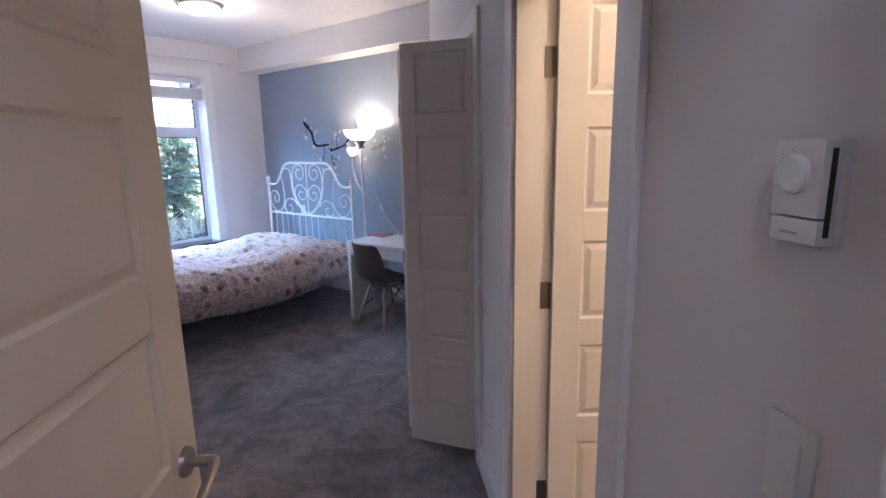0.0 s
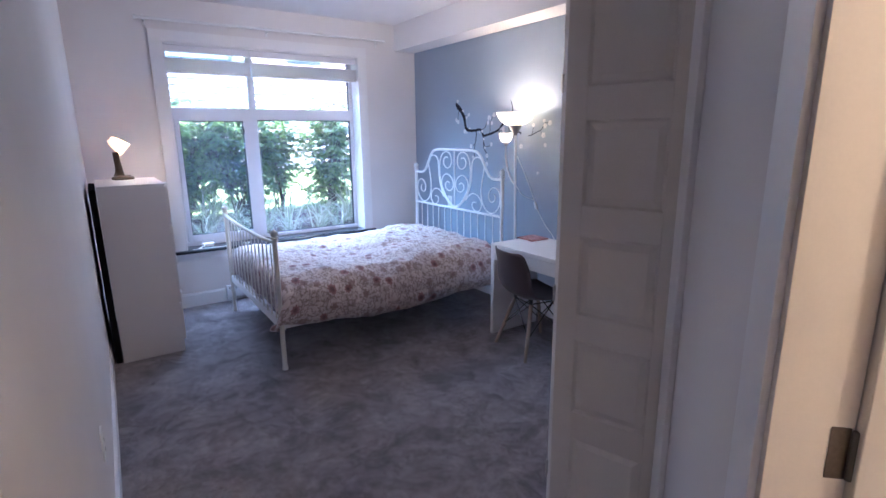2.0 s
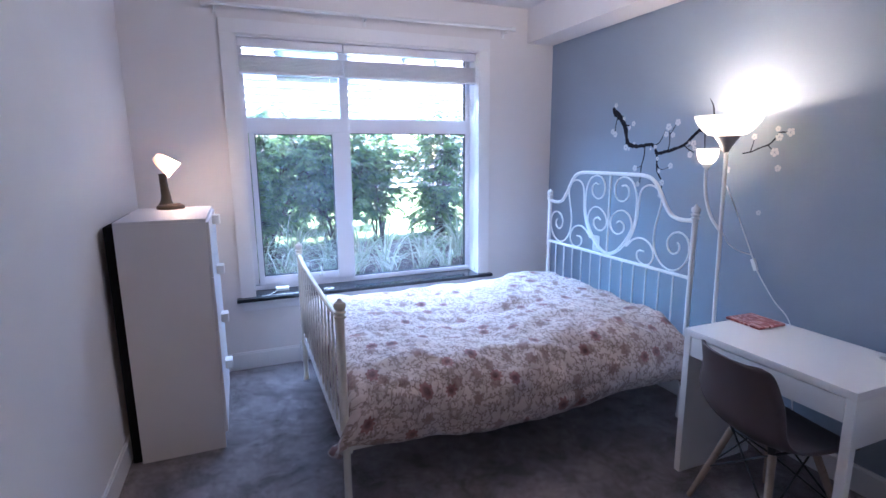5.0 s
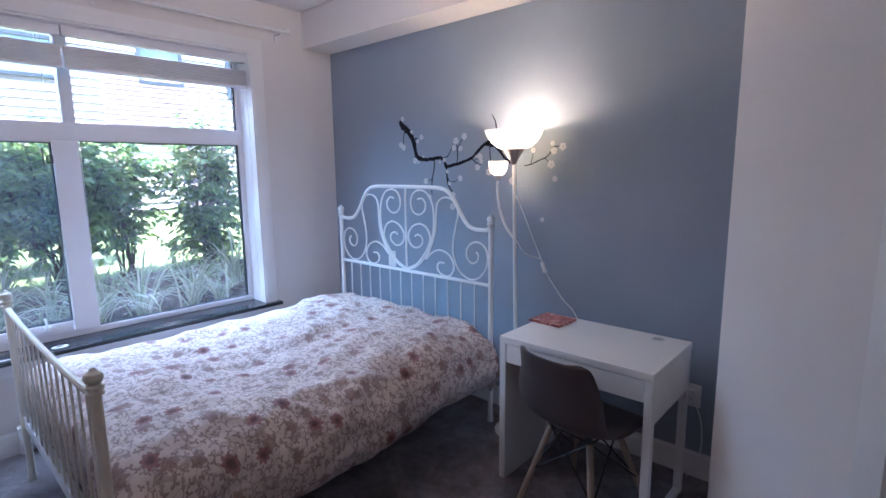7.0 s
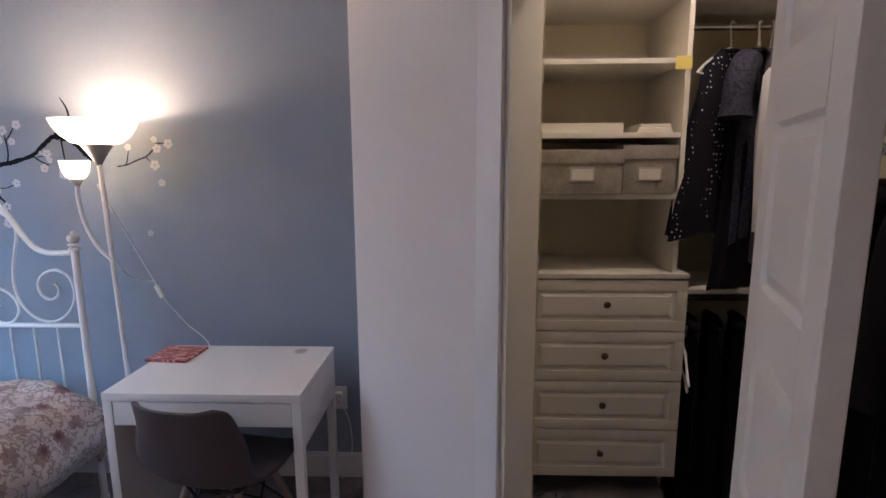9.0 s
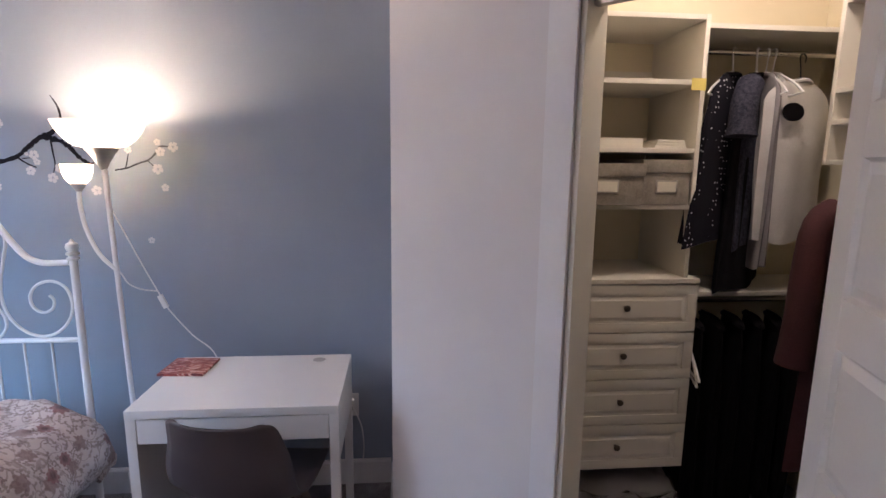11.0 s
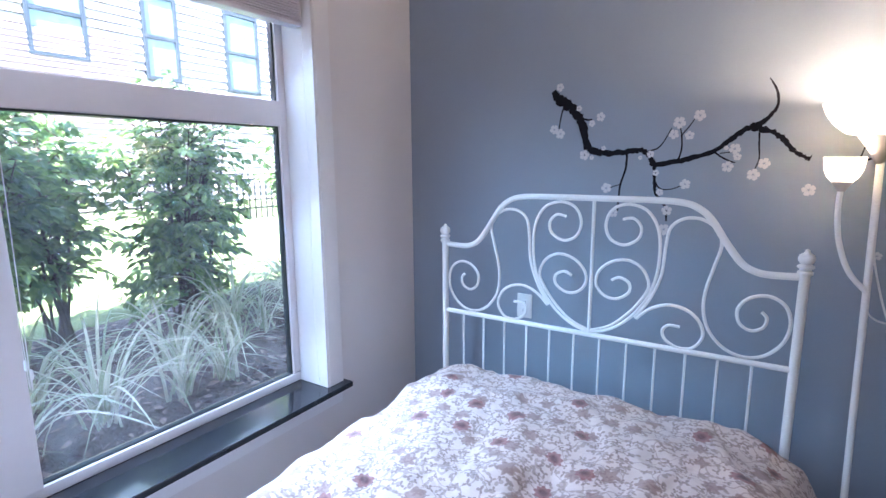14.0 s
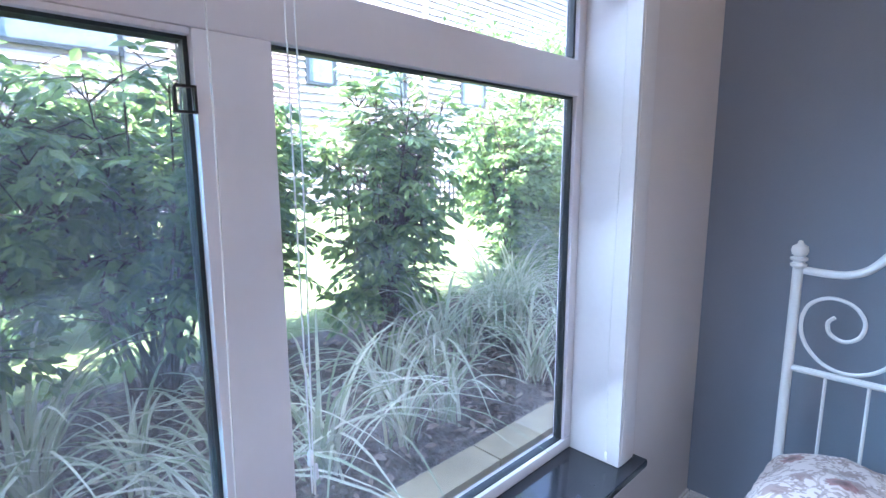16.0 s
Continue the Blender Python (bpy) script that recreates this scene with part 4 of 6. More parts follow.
for k in range(14):
    y = 1.60 + k * 0.138
    bm = bmesh.new()
    box(bm, -5.17, -3.76, y, y + 0.068, 0.325, 0.340, bevel=0.003)
    part("slat", bm, BEECH, bed)
bm = bmesh.new()
tube(bm, [(HC, 2.5, 0.0), (HC, 2.5, 0.325)], 0.016, 10)
part("middle_leg", bm, WHITE_METAL, bed)
bm = bmesh.new()
box(bm, -5.165, -3.790, 1.545, 3.490, 0.342, 0.525, bevel=0.035, seg=4)
tagged(part("mattress", bm, TICKING), "pale cloth-covered mattress on the bed slats", "mattress")


def duvet():
    """One thick quilt: lumpy top, soft shoulders, sides that hang unevenly, and a corner bunched past the foot post."""
    bm = bmesh.new()
    uv = bm.loops.layers.uv.new("UVMap")
    nu, nv = 150, 190
    grid, flat = [], []
    xm, y0, y1 = -4.462, 1.535, 3.480

    def ridge(p):
        return (1 - abs(noise.noise(p))) ** 3

    for j in range(nv + 1):
        v = j / nv
        y = y0 + v * (y1 - y0)
        row, rowf = [], []
        hang_e = 0.112 + 0.020 * noise.noise(Vector((y * 2.1, 3.3, 0))) + 0.012 * noise.noise(Vector((y * 7, 3.3, 0))) - 0.055 * max(0, 0.45 - v) / 0.45 - 0.03 * max(0, v - 0.72) / 0.28
        hang_w = 0.17 + 0.03 * noise.noise(Vector((y * 2.1, 9.3, 0)))
        for i in range(nu + 1):
            s = -1 + 2 * i / nu
            sg = 1 if s > 0 else -1
            half, r, hang = (0.535, 0.225, hang_e) if s > 0 else (0.60, 0.15, hang_w)
            arc = r * math.pi / 2
            total = half + arc + hang
            d = abs(s) * total
            # hollow across the middle, a rise over the pillows, hump at the foot
            top = 0.602 - 0.050 * math.exp(-((y - 2.30) / 0.30) ** 2 - ((s - 0.05) / 0.75) ** 2) + 0.034 * math.exp(-((y - 3.12) / 0.24) ** 2 - ((s + 0.15) / 0.55) ** 2) + 0.020 * math.exp(-((y - 1.80) / 0.20) ** 2 - ((s - 0.2) / 0.4) ** 2)
            top += 0.016 * noise.noise(Vector((s * 2.6, y * 1.8, 1.7))) + 0.013 * noise.noise(Vector((s * 6, y * 4.6, 5.1)))
            if d < half:
                x, z = sg * d, top
            elif d < half + arc:
                a = (d - half) / r
                x, z = sg * (half + r * math.sin(a)), top - r * (1 - math.cos(a))
            else:
                e = d - half - arc
                x, z = sg * (half + r + 0.016 * math.sin(e * 14 + y * 3) - 0.05 * (e / hang) ** 2), top - r - e
                z = max(z, 0.22)
            # soft quilting and sharp little creases, along the cloth's own outward direction
            q = min(max((d - half) / arc, 0), 1) * math.pi / 2
            w = Vector((sg * d * 1.0, y, 0))
            puff = 0.016 * noise.noise(Vector((w.x * 7, w.y * 6, 2.2))) + 0.016 * ridge(Vector((w.x * 5.2 + w.y * 2.0, w.y * 4.2 - w.x * 2.2, 7.7))) + 0.009 * ridge(Vector((w.x * 12 - w.y * 4, w.y * 8 + w.x * 5, 4.4))) + 0.004 * noise.noise(Vector((w.x * 24, w.y * 20, 9.1)))
            if d > half + arc:
                puff += 0.010 * noise.noise(Vector((y * 13, d * 4, 2.9)))
            x += sg * puff * math.sin(q)
            z += puff * math.cos(q)
            # rounded ends at head and foot
            tail = min(v, 1 - v) * (y1 - y0)
            endr = 0.075 if v > 0.5 else 0.06
            if tail < endr:
                z -= (endr - math.sqrt(max(endr ** 2 - (endr - tail) ** 2, 0))) * 0.8
            yy = y + 0.012 * noise.noise(Vector((s * 5, v * 2, 8.8)))
            # bunched corner that sticks out beside the foot post
            if s > 0 and y < 1.85:
                k = max(0, min(1, (d - half - 0.62 * arc) / (0.5 * arc))) * ((1.85 - y) / 0.315) ** 2
                yy -= 0.115 * k
                x += 0.022 * k
                z += 0.045 * k * max(0, (d - half - arc) / hang)
            row.append(bm.verts.new((xm + x, yy, z)))
            rowf.append((sg * d, v * (y1 - y0)))
        grid.append(row)
        flat.append(rowf)
    for j in range(nv):
        for i in range(nu):
            f = bm.faces.new((grid[j][i], grid[j][i + 1], grid[j + 1][i + 1], grid[j + 1][i]))
            for loop, (a, b2) in zip(f.loops, ((j, i), (j, i + 1), (j + 1, i + 1), (j + 1, i))):
                loop[uv].uv = flat[a][b2]
    # foot and head ends drop behind the boards
    for j, low, out in ((0, 0.17, -1), (nv, 0.14, 1)):
        drop = []
        for i in range(nu + 1):
            p = grid[j][i].co
            drop.append(bm.verts.new((p.x + 0.010 * math.sin(i * 0.45), p.y + out * (0.002 + 0.006 * abs(math.sin(i * 0.19))), max(min(0.345, p.z - 0.01), p.z - low))))
        for i in range(nu):
            f = bm.faces.new((drop[i], drop[i + 1], grid[j][i + 1], grid[j][i]))
            for loop, (q, k) in zip(f.loops, ((out * low, i), (out * low, i + 1), (0, i + 1), (0, i))):
                loop[uv].uv = (flat[j][k][0], flat[j][k][1] + q)
    edges = [[r[0].co.copy() for r in grid], [r[-1].co.copy() for r in grid]]
    ob = part("duvet", bm, FLORAL, smooth=80)
    for edge in edges:
        bm = bmesh.new()
        tube(bm, edge[::4], 0.0055, 8)
        part("piping", bm, FLORAL_HEM, ob, "plain cream sewn edge")
    sol = ob.modifiers.new("thickness", 'SOLIDIFY')
    sol.thickness, sol.offset = 0.018, -1
    return tagged(ob, "rumpled cream floral duvet with dusky red blossoms spread over the bed", "duvet")


duvet()

# ---- branch wall sticker ----
decal = thing("wall_decal", "black branch with white blossoms wall sticker above the headboard", "wall sticker")
DY = 3.7372


def ribbon(name, pts, widths, rough=0.12):
    bm = bmesh.new()
    path = spline([(x, DY, z) for x, z in pts], 7)
    left, right = [], []
    for i, p in enumerate(path):
        d = path[min(i + 1, len(path) - 1)] - path[max(i - 1, 0)]
        side = Vector((-d.z, 0, d.x)).normalized()
        t = i / (len(path) - 1) * (len(widths) - 1)
        w = widths[int(t)] + (widths[min(int(t) + 1, len(widths) - 1)] - widths[int(t)]) * (t - int(t))
        w *= 0.86
        a = w * (0.5 + rough * (random.random() - 0.5) * 2)
        b2 = w * (0.5 + rough * (random.random() - 0.5) * 2)
        left.append(bm.verts.new(p + side * a))
        right.append(bm.verts.new(p - side * b2))
    for i in range(len(path) - 1):
        bm.faces.new((left[i], left[i + 1], right[i + 1], right[i]))
    ext = bmesh.ops.extrude_face_region(bm, geom=bm.faces[:])
    for v in ext["geom"]:
        if isinstance(v, bmesh.types.BMVert):
            v.co.y += 0.0016
    part(name, bm, DECAL_BLACK, decal, smooth=0)


ribbon("branch", [(-4.766, 1.898), (-4.745, 1.865), (-4.70, 1.835), (-4.662, 1.80), (-4.632, 1.755), (-4.612, 1.68), (-4.588, 1.635), (-4.52, 1.619), (-4.44, 1.622), (-4.372, 1.628), (-4.335, 1.60), (-4.318, 1.570), (-4.25, 1.578), (-4.17, 1.598), (-4.10, 1.620), (-4.05, 1.662), (-4.00, 1.700), (-3.962, 1.708)], [0.026, 0.05, 0.048, 0.04, 0.032, 0.030, 0.026, 0.024, 0.026, 0.024, 0.02, 0.022, 0.03], 0.16)
ribbon("branch", [(-3.985, 1.708), (-3.955, 1.718), (-3.925, 1.748), (-3.905, 1.785), (-3.912, 1.835), (-3.938, 1.882)], [0.03, 0.02, 0.014, 0.010, 0.004])
ribbon("branch", [(-3.985, 1.712), (-3.94, 1.698), (-3.89, 1.672), (-3.855, 1.630), (-3.815, 1.598), (-3.79, 1.588)], [0.032, 0.024, 0.020, 0.016, 0.022], 0.25)
ribbon("branch", [(-3.70, 1.566), (-3.65, 1.575), (-3.60, 1.596), (-3.555, 1.612), (-3.525, 1.640), (-3.505, 1.668), (-3.475, 1.672), (-3.455, 1.666)], [0.006, 0.009, 0.009, 0.008, 0.006])
ribbon("twig", [(-4.318, 1.570), (-4.314, 1.51), (-4.308, 1.455), (-4.285, 1.42), (-4.262, 1.39), (-4.258, 1.335)], [0.016, 0.014, 0.010, 0.007])
ribbon("twig", [(-4.312, 1.50), (-4.290, 1.47), (-4.25, 1.468), (-4.205, 1.486)], [0.008, 0.005, 0.004])
ribbon("twig", [(-4.430, 1.622), (-4.433, 1.55), (-4.452, 1.48), (-4.456, 1.41), (-4.458, 1.365)], [0.011, 0.009, 0.006])
ribbon("twig", [(-4.452, 1.485), (-4.48, 1.475), (-4.50, 1.466)], [0.005, 0.003])
ribbon("twig", [(-4.230, 1.582), (-4.218, 1.63), (-4.222, 1.69), (-4.232, 1.73)], [0.010, 0.006, 0.005])
ribbon("twig", [(-4.222, 1.685), (-4.195, 1.72), (-4.172, 1.755)], [0.006, 0.004])
ribbon("twig", [(-4.345, 1.625), (-4.31, 1.635), (-4.285, 1.665), (-4.26, 1.715)], [0.008, 0.004])
ribbon("twig", [(-4.100, 1.618), (-4.075, 1.598), (-4.045, 1.582), (-4.025, 1.575)], [0.009, 0.005])
ribbon("twig", [(-4.080, 1.612), (-4.05, 1.615), (-4.025, 1.618)], [0.005, 0.003])
ribbon("twig", [(-3.955, 1.700), (-3.952, 1.64), (-3.948, 1.59), (-3.96, 1.545)], [0.008, 0.004])
ribbon("twig", [(-4.715, 1.83), (-4.728, 1.78), (-4.735, 1.73)], [0.009, 0.005])
ribbon("twig", [(-4.65, 1.78), (-4.61, 1.765), (-4.585, 1.765)], [0.013, 0.006])
ribbon("twig", [(-4.620, 1.68), (-4.616, 1.64), (-4.612, 1.61)], [0.008, 0.004])
ribbon("twig", [(-3.655, 1.575), (-3.645, 1.61), (-3.638, 1.64)], [0.006, 0.003])
ribbon("twig", [(-3.56, 1.61), (-3.54, 1.59), (-3.525, 1.575)], [0.006, 0.003])


def blossom_mesh():
    bm = bmesh.new()
    for k in range(5):
        a = 2 * math.pi * k / 5
        c = Vector((math.cos(a), 0, math.sin(a)))
        s = Vector((-math.sin(a), 0, math.cos(a)))
        pts = [c * 0.10, c * 0.45 + s * 0.36, c * 0.85 + s * 0.40, c * 0.92 + s * 0.08, c * 1.02 - s * 0.12, c * 0.8 - s * 0.40, c * 0.42 - s * 0.34]
        f = [bm.verts.new(p + Vector((0, -0.001 * k, 0))) for p in pts]
        bm.faces.new(f)
    return made_mesh("blossom", bm, DECAL_WHITE, 0)


BLOSSOM = blossom_mesh()
for x, z, r in ((-4.735, 1.912, 24), (-4.757, 1.728, 28), (-4.728, 1.708, 30), (-4.613, 1.612, 30), (-4.548, 1.774, 26), (-4.585, 1.748, 20), (-4.645, 1.815, 18), (-4.510, 1.468, 30), (-4.232, 1.735, 32), (-4.250, 1.690, 26), (-4.160, 1.760, 30), (-4.192, 1.684, 24),
                (-4.196, 1.490, 28), (-4.258, 1.380, 28), (-4.264, 1.300, 32), (-4.290, 1.455, 20), (-4.475, 1.360, 26), (-4.030, 1.628, 28), (-4.050, 1.560, 28), (-4.02, 1.598, 20), (-3.930, 1.572, 28), (-3.962, 1.530, 30), (-3.785, 1.476, 30), (-3.492, 1.490, 24), (-3.518, 1.572, 32),
                (-3.502, 1.648, 28), (-3.446, 1.670, 30), (-3.570, 1.252, 20), (-3.512, 1.690, 20), (-4.335, 1.612, 20), (-4.530, 1.640, 14), (-4.58, 1.60, 14), (-3.638, 1.655, 22), (-4.375, 1.598, 12), (-4.31, 1.535, 18), (-4.06, 1.632, 12)):
    ob = new("blossom", BLOSSOM)
    ob.matrix_world = Matrix.LocRotScale((x, DY - 0.0006, z), Euler((0, random.uniform(0, 6.28), 0)), (r / 1300, 0.3, r / 1300))
    ob.parent = decal

# ---- floor lamp ----
LX, LY = -3.628, 3.520
fl = thing("floor_lamp", "white uplighter floor lamp with a reading arm, switched on", "floor lamp")
bm = bmesh.new()
lathe(bm, [(0, 0), (0.125, 0), (0.128, 0.012), (0.120, 0.020), (0.03, 0.028), (0.014, 0.036), (0, 0.036)], LX + 0.038, LY, 32)
part("base", bm, WHITE_METAL, fl)
bm = bmesh.new()
tube(bm, [(LX + 0.038, LY, 0.03), (LX + 0.002, LY, 1.60)], 0.0105, 12)
part("pole", bm, WHITE_METAL, fl)
bm = bmesh.new()
lathe(bm, [(0.0105, 1.570), (0.024, 1.598), (0.044, 1.632), (0.062, 1.655), (0.056, 1.660), (0, 1.660)], LX, LY, 28)
part("cup", bm, CUP_GREY, fl, "grey plastic cup")
bm = bmesh.new()
lathe(bm, [(0.050, 1.656), (0.090, 1.664), (0.124, 1.692), (0.147, 1.725), (0.160, 1.758), (0.157, 1.758), (0.144, 1.728), (0.121, 1.697), (0.088, 1.669), (0.040, 1.664)], LX, LY, 40)
part("shade", bm, SHADE, fl, "frosted opal bowl shade")
bm = bmesh.new()
bmesh.ops.create_uvsphere(bm, u_segments=14, v_segments=10, radius=0.022, matrix=Matrix.Translation((LX, LY, 1.690)))
part("bulb", bm, BULB, fl)
AX, AY = -3.715, 3.495
bm = bmesh.new()
tube(bm, spline([(AX, AY, 1.505), (AX - 0.002, AY, 1.43), (AX + 0.010, AY + 0.004, 1.33), (AX + 0.045, AY + 0.012, 1.23), (LX + 0.012, LY - 0.008, 1.165)], 6), 0.0085, 10)
part("arm", bm, WHITE_METAL, fl)
bm = bmesh.new()
lathe(bm, [(0.010, 1.485), (0.016, 1.495), (0.030, 1.515), (0.026, 1.518), (0, 1.518)], AX, AY, 20)
part("socket", bm, PLASTIC_G, fl)
bm = bmesh.new()
lathe(bm, [(0.026, 1.514), (0.040, 1.528), (0.050, 1.552), (0.055, 1.592), (0.0525, 1.592), (0.0475, 1.554), (0.037, 1.532), (0.020, 1.520)], AX, AY, 28)
part("reading_shade", bm, SHADE, fl, "small frosted opal cup shade")
bm = bmesh.new()
bmesh.ops.create_uvsphere(bm, u_segments=12, v_segments=8, radius=0.013, matrix=Matrix.Translation((AX, AY, 1.537)))
part("bulb", bm, BULB, fl)
bm = bmesh.new()
tube(bm, spline([(LX + 0.008, LY + 0.02, 1.40), (-3.598, 3.60, 1.27), (-3.560, 3.64, 1.13), (-3.525, 3.66, 1.03), (-3.49, 3.67, 0.945), (-3.40, 3.68, 0.82), (-3.30, 3.69, 0.70), (-3.27, 3.70, 0.4), (-3.2, 3.70, 0.03)], 6), 0.0032, 6)
part("cord", bm, PLASTIC_W, fl)
bm = bmesh.new()
tube(bm, spline([(LX + 0.012, LY - 0.005, 1.165), (-3.610, 3.54, 1.14), (-3.600, 3.57, 1.09), (-3.570, 3.61, 1.055), (-3.528, 3.655, 1.035)], 6), 0.0032, 6)
part("cord", bm, PLASTIC_W, fl)
bm = bmesh.new()
box(bm, -0.011, 0.011, -0.008, 0.008, -0.032, 0.032, bevel=0.004)
part("switch", bm, PLASTIC_W, fl, m=pose(-3.508, 3.662, 0.985, ry=-24))

# ---- desk ----
desk = thing("desk", "small white laminate desk with one drawer and a cable hole", "desk")
DX0, DX1, DYF, DYB, DZ = -3.405, -2.668, 3.085, 3.585, 0.748
bm = bmesh.new()
box(bm, DX0, DX1, DYF, DYB, DZ - 0.032, DZ, bevel=0.0025)
part("tabletop", bm, LAMINATE, desk)
bm = bmesh.new()
lathe(bm, [(0.036, DZ + 0.001), (0.034, DZ + 0.0035), (0.028, DZ + 0.0035), (0.027, DZ + 0.0008)], -2.802, 3.520, 28)
part("cable_grommet", bm, PLASTIC_W, desk, "white cable hole ring")
bm = bmesh.new()
lathe(bm, [(0.0275, DZ + 0.0012), (0, DZ + 0.0012)], -2.802, 3.520, 28)
part("cable_hole", bm, PLASTIC_G, desk)
box_part("side_panel", (DX0, DX0 + 0.034, DYF + 0.002, DYB - 0.01, 0.0, DZ - 0.0325), LAMINATE, desk, 0.002)
box_part("side_apron", (DX1 - 0.034, DX1, DYF + 0.002, DYB - 0.01, DZ - 0.222, DZ - 0.0325), LAMINATE, desk, 0.002)
box_part("drawer_front", (DX0 + 0.037, DX1 - 0.037, DYF + 0.004, DYF + 0.020, DZ - 0.128, DZ - 0.036), LAMINATE, desk, 0.002)
box_part("drawer_box", (DX0 + 0.045, DX1 - 0.045, DYF + 0.021, DYB - 0.06, DZ - 0.122, DZ - 0.045), LAMINATE, desk, 0.002)
box_part("back_panel", (DX0 + 0.035, DX1 - 0.035, DYB - 0.035, DYB - 0.02, DZ - 0.222, DZ - 0.034), LAMINATE, desk, 0.002)
for y in (DYF + 0.003, DYB - 0.045):
    box_part("leg", (DX1 - 0.034, DX1, y, y + 0.034, 0.0, DZ - 0.2225), LAMINATE, desk, 0.002)
box_part("foot_bar", (DX1 - 0.033, DX1 - 0.001, DYF + 0.0375, DYB - 0.0455, 0.001, 0.022), LAMINATE, desk, 0.002)
bm = bmesh.new()
box(bm, -0.093, 0.093, -0.088, 0.088, 0, 0.011, bevel=0.0052, seg=3)
tagged(part("flat_pouch", bm, MARBLED, m=pose(-3.330, 3.462, DZ + 0.0005, rz=-3)), "flat marbled red and pink pouch on the desk", "pouch")

# ---- chair ----
chair = thing("shell_chair", "taupe moulded shell chair with beech dowel legs", "chair", pose(-2.995, 3.120, 0, rz=-10))
prof = [(0.235, 0.425, 0.205), (0.215, 0.443, 0.225), (0.12, 0.432, 0.232), (0.0, 0.420, 0.235), (-0.10, 0.432, 0.232), (-0.165, 0.475, 0.228), (-0.198, 0.56, 0.222), (-0.215, 0.645, 0.205), (-0.232, 0.728, 0.190), (-0.243, 0.768, 0.172), (-0.247, 0.784, 0.140)]
rowsv = spline([Vector((y, z, w)) for y, z, w in prof], 3)
bm = bmesh.new()
grid = []
for k, q in enumerate(rowsv):
    f = k / (len(rowsv) - 1)
    ring = []
    for i in range(15):
        s = -1 + 2 * i / 14
        lift = abs(s) ** 2.6
        up = 0.055 * lift * math.sin(min(f * 1.6, 1.0) * math.pi * 0.5) * (1 - max(0, f - 0.55) / 0.45)
        fwd = 0.062 * lift * max(0, min(1, (f - 0.35) / 0.3)) * (1.0 - 0.35 * max(0, f - 0.7) / 0.3)
        ring.append(bm.verts.new((s * q.z, q.x + fwd, q.y + up)))
    grid.append(ring)
for a, b2 in zip(grid, grid[1:]):
    for i in range(14):
        bm.faces.new((a[i], a[i + 1], b2[i + 1], b2[i]))
shell = part("shell", bm, SHELL, chair, smooth=80)
shell.matrix_parent_inverse = Matrix.Identity(4)
sol = shell.modifiers.new("thickness", 'SOLIDIFY')
sol.thickness, sol.offset = 0.007, 0
for sx in (-1, 1):
    for sy, fy in ((-1, -0.165), (1, 0.255)):
        bm = bmesh.new()
        tube(bm, [(sx * 0.205, fy, 0.0), (sx * 0.165, fy * 0.80 + 0.01, 0.15), (sx * 0.105, fy * 0.48 + 0.02, 0.385)], [0.011, 0.0145, 0.0155], 12)
        part("leg", bm, BEECH, chair).matrix_parent_inverse = Matrix.Identity(4)
for a, b2 in (((-0.105, -0.06, 0.385), (0.172, -0.122, 0.16)), ((0.105, -0.06, 0.385), (-0.172, -0.122, 0.16)), ((-0.105, 0.14, 0.385), (0.172, 0.205, 0.16)), ((0.105, 0.14, 0.385), (-0.172, 0.205, 0.16)),
              ((-0.105, -0.06, 0.385), (-0.172, 0.205, 0.16)), ((-0.105, 0.14, 0.385), (-0.172, -0.122, 0.16)), ((0.105, -0.06, 0.385), (0.172, 0.205, 0.16)), ((0.105, 0.14, 0.385), (0.172, -0.122, 0.16)),
              ((-0.11, -0.065, 0.39), (0.11, -0.065, 0.39)), ((-0.11, 0.145, 0.39), (0.11, 0.145, 0.39)), ((-0.11, -0.065, 0.39), (-0.11, 0.145, 0.39)), ((0.11, -0.065, 0.39), (0.11, 0.145, 0.39))):
    bm = bmesh.new()
    tube(bm, [a, b2], 0.0042, 6)
    part("brace", bm, WIRE, chair).matrix_parent_inverse = Matrix.Identity(4)
for x, y in ((-0.10, -0.06), (0.10, -0.06), (-0.10, 0.14), (0.10, 0.14)):
    bm = bmesh.new()
    tube(bm, [(x, y, 0.375), (x, y, 0.428)], [0.012, 0.018], 10)
    part("shock_mount", bm, BLACK, chair).matrix_parent_inverse = Matrix.Identity(4)

# ---- chest of drawers and table lamp ----
ch = thing("chest_of_drawers", "tall narrow white chest of four drawers with tab handles", "chest of drawers")
CX0, CX1, CY0, CY1, CZ = -5.205, -4.495, 0.578, 0.980, 1.268
box_part("side_panel", (CX1 - 0.016, CX1, CY0, CY1, 0.0, CZ - 0.0165), DRESSER, ch, 0.0015)
box_part("side_panel", (CX0, CX0 + 0.016, CY0, CY1, 0.0, CZ - 0.0165), DRESSER, ch, 0.0015)
box_part("top_panel", (CX0, CX1, CY0, CY1 + 0.004, CZ - 0.016, CZ), DRESSER, ch, 0.0015)
box_part("back_panel", (CX0 + 0.017, CX1 - 0.017, CY0 + 0.004, CY0 + 0.010, 0.05, CZ - 0.017), CARD, ch, 0.0)
box_part("plinth", (CX0 + 0.017, CX1 - 0.017, CY1 - 0.05, CY1 - 0.034, 0.0, 0.085), DRESSER, ch, 0.001)
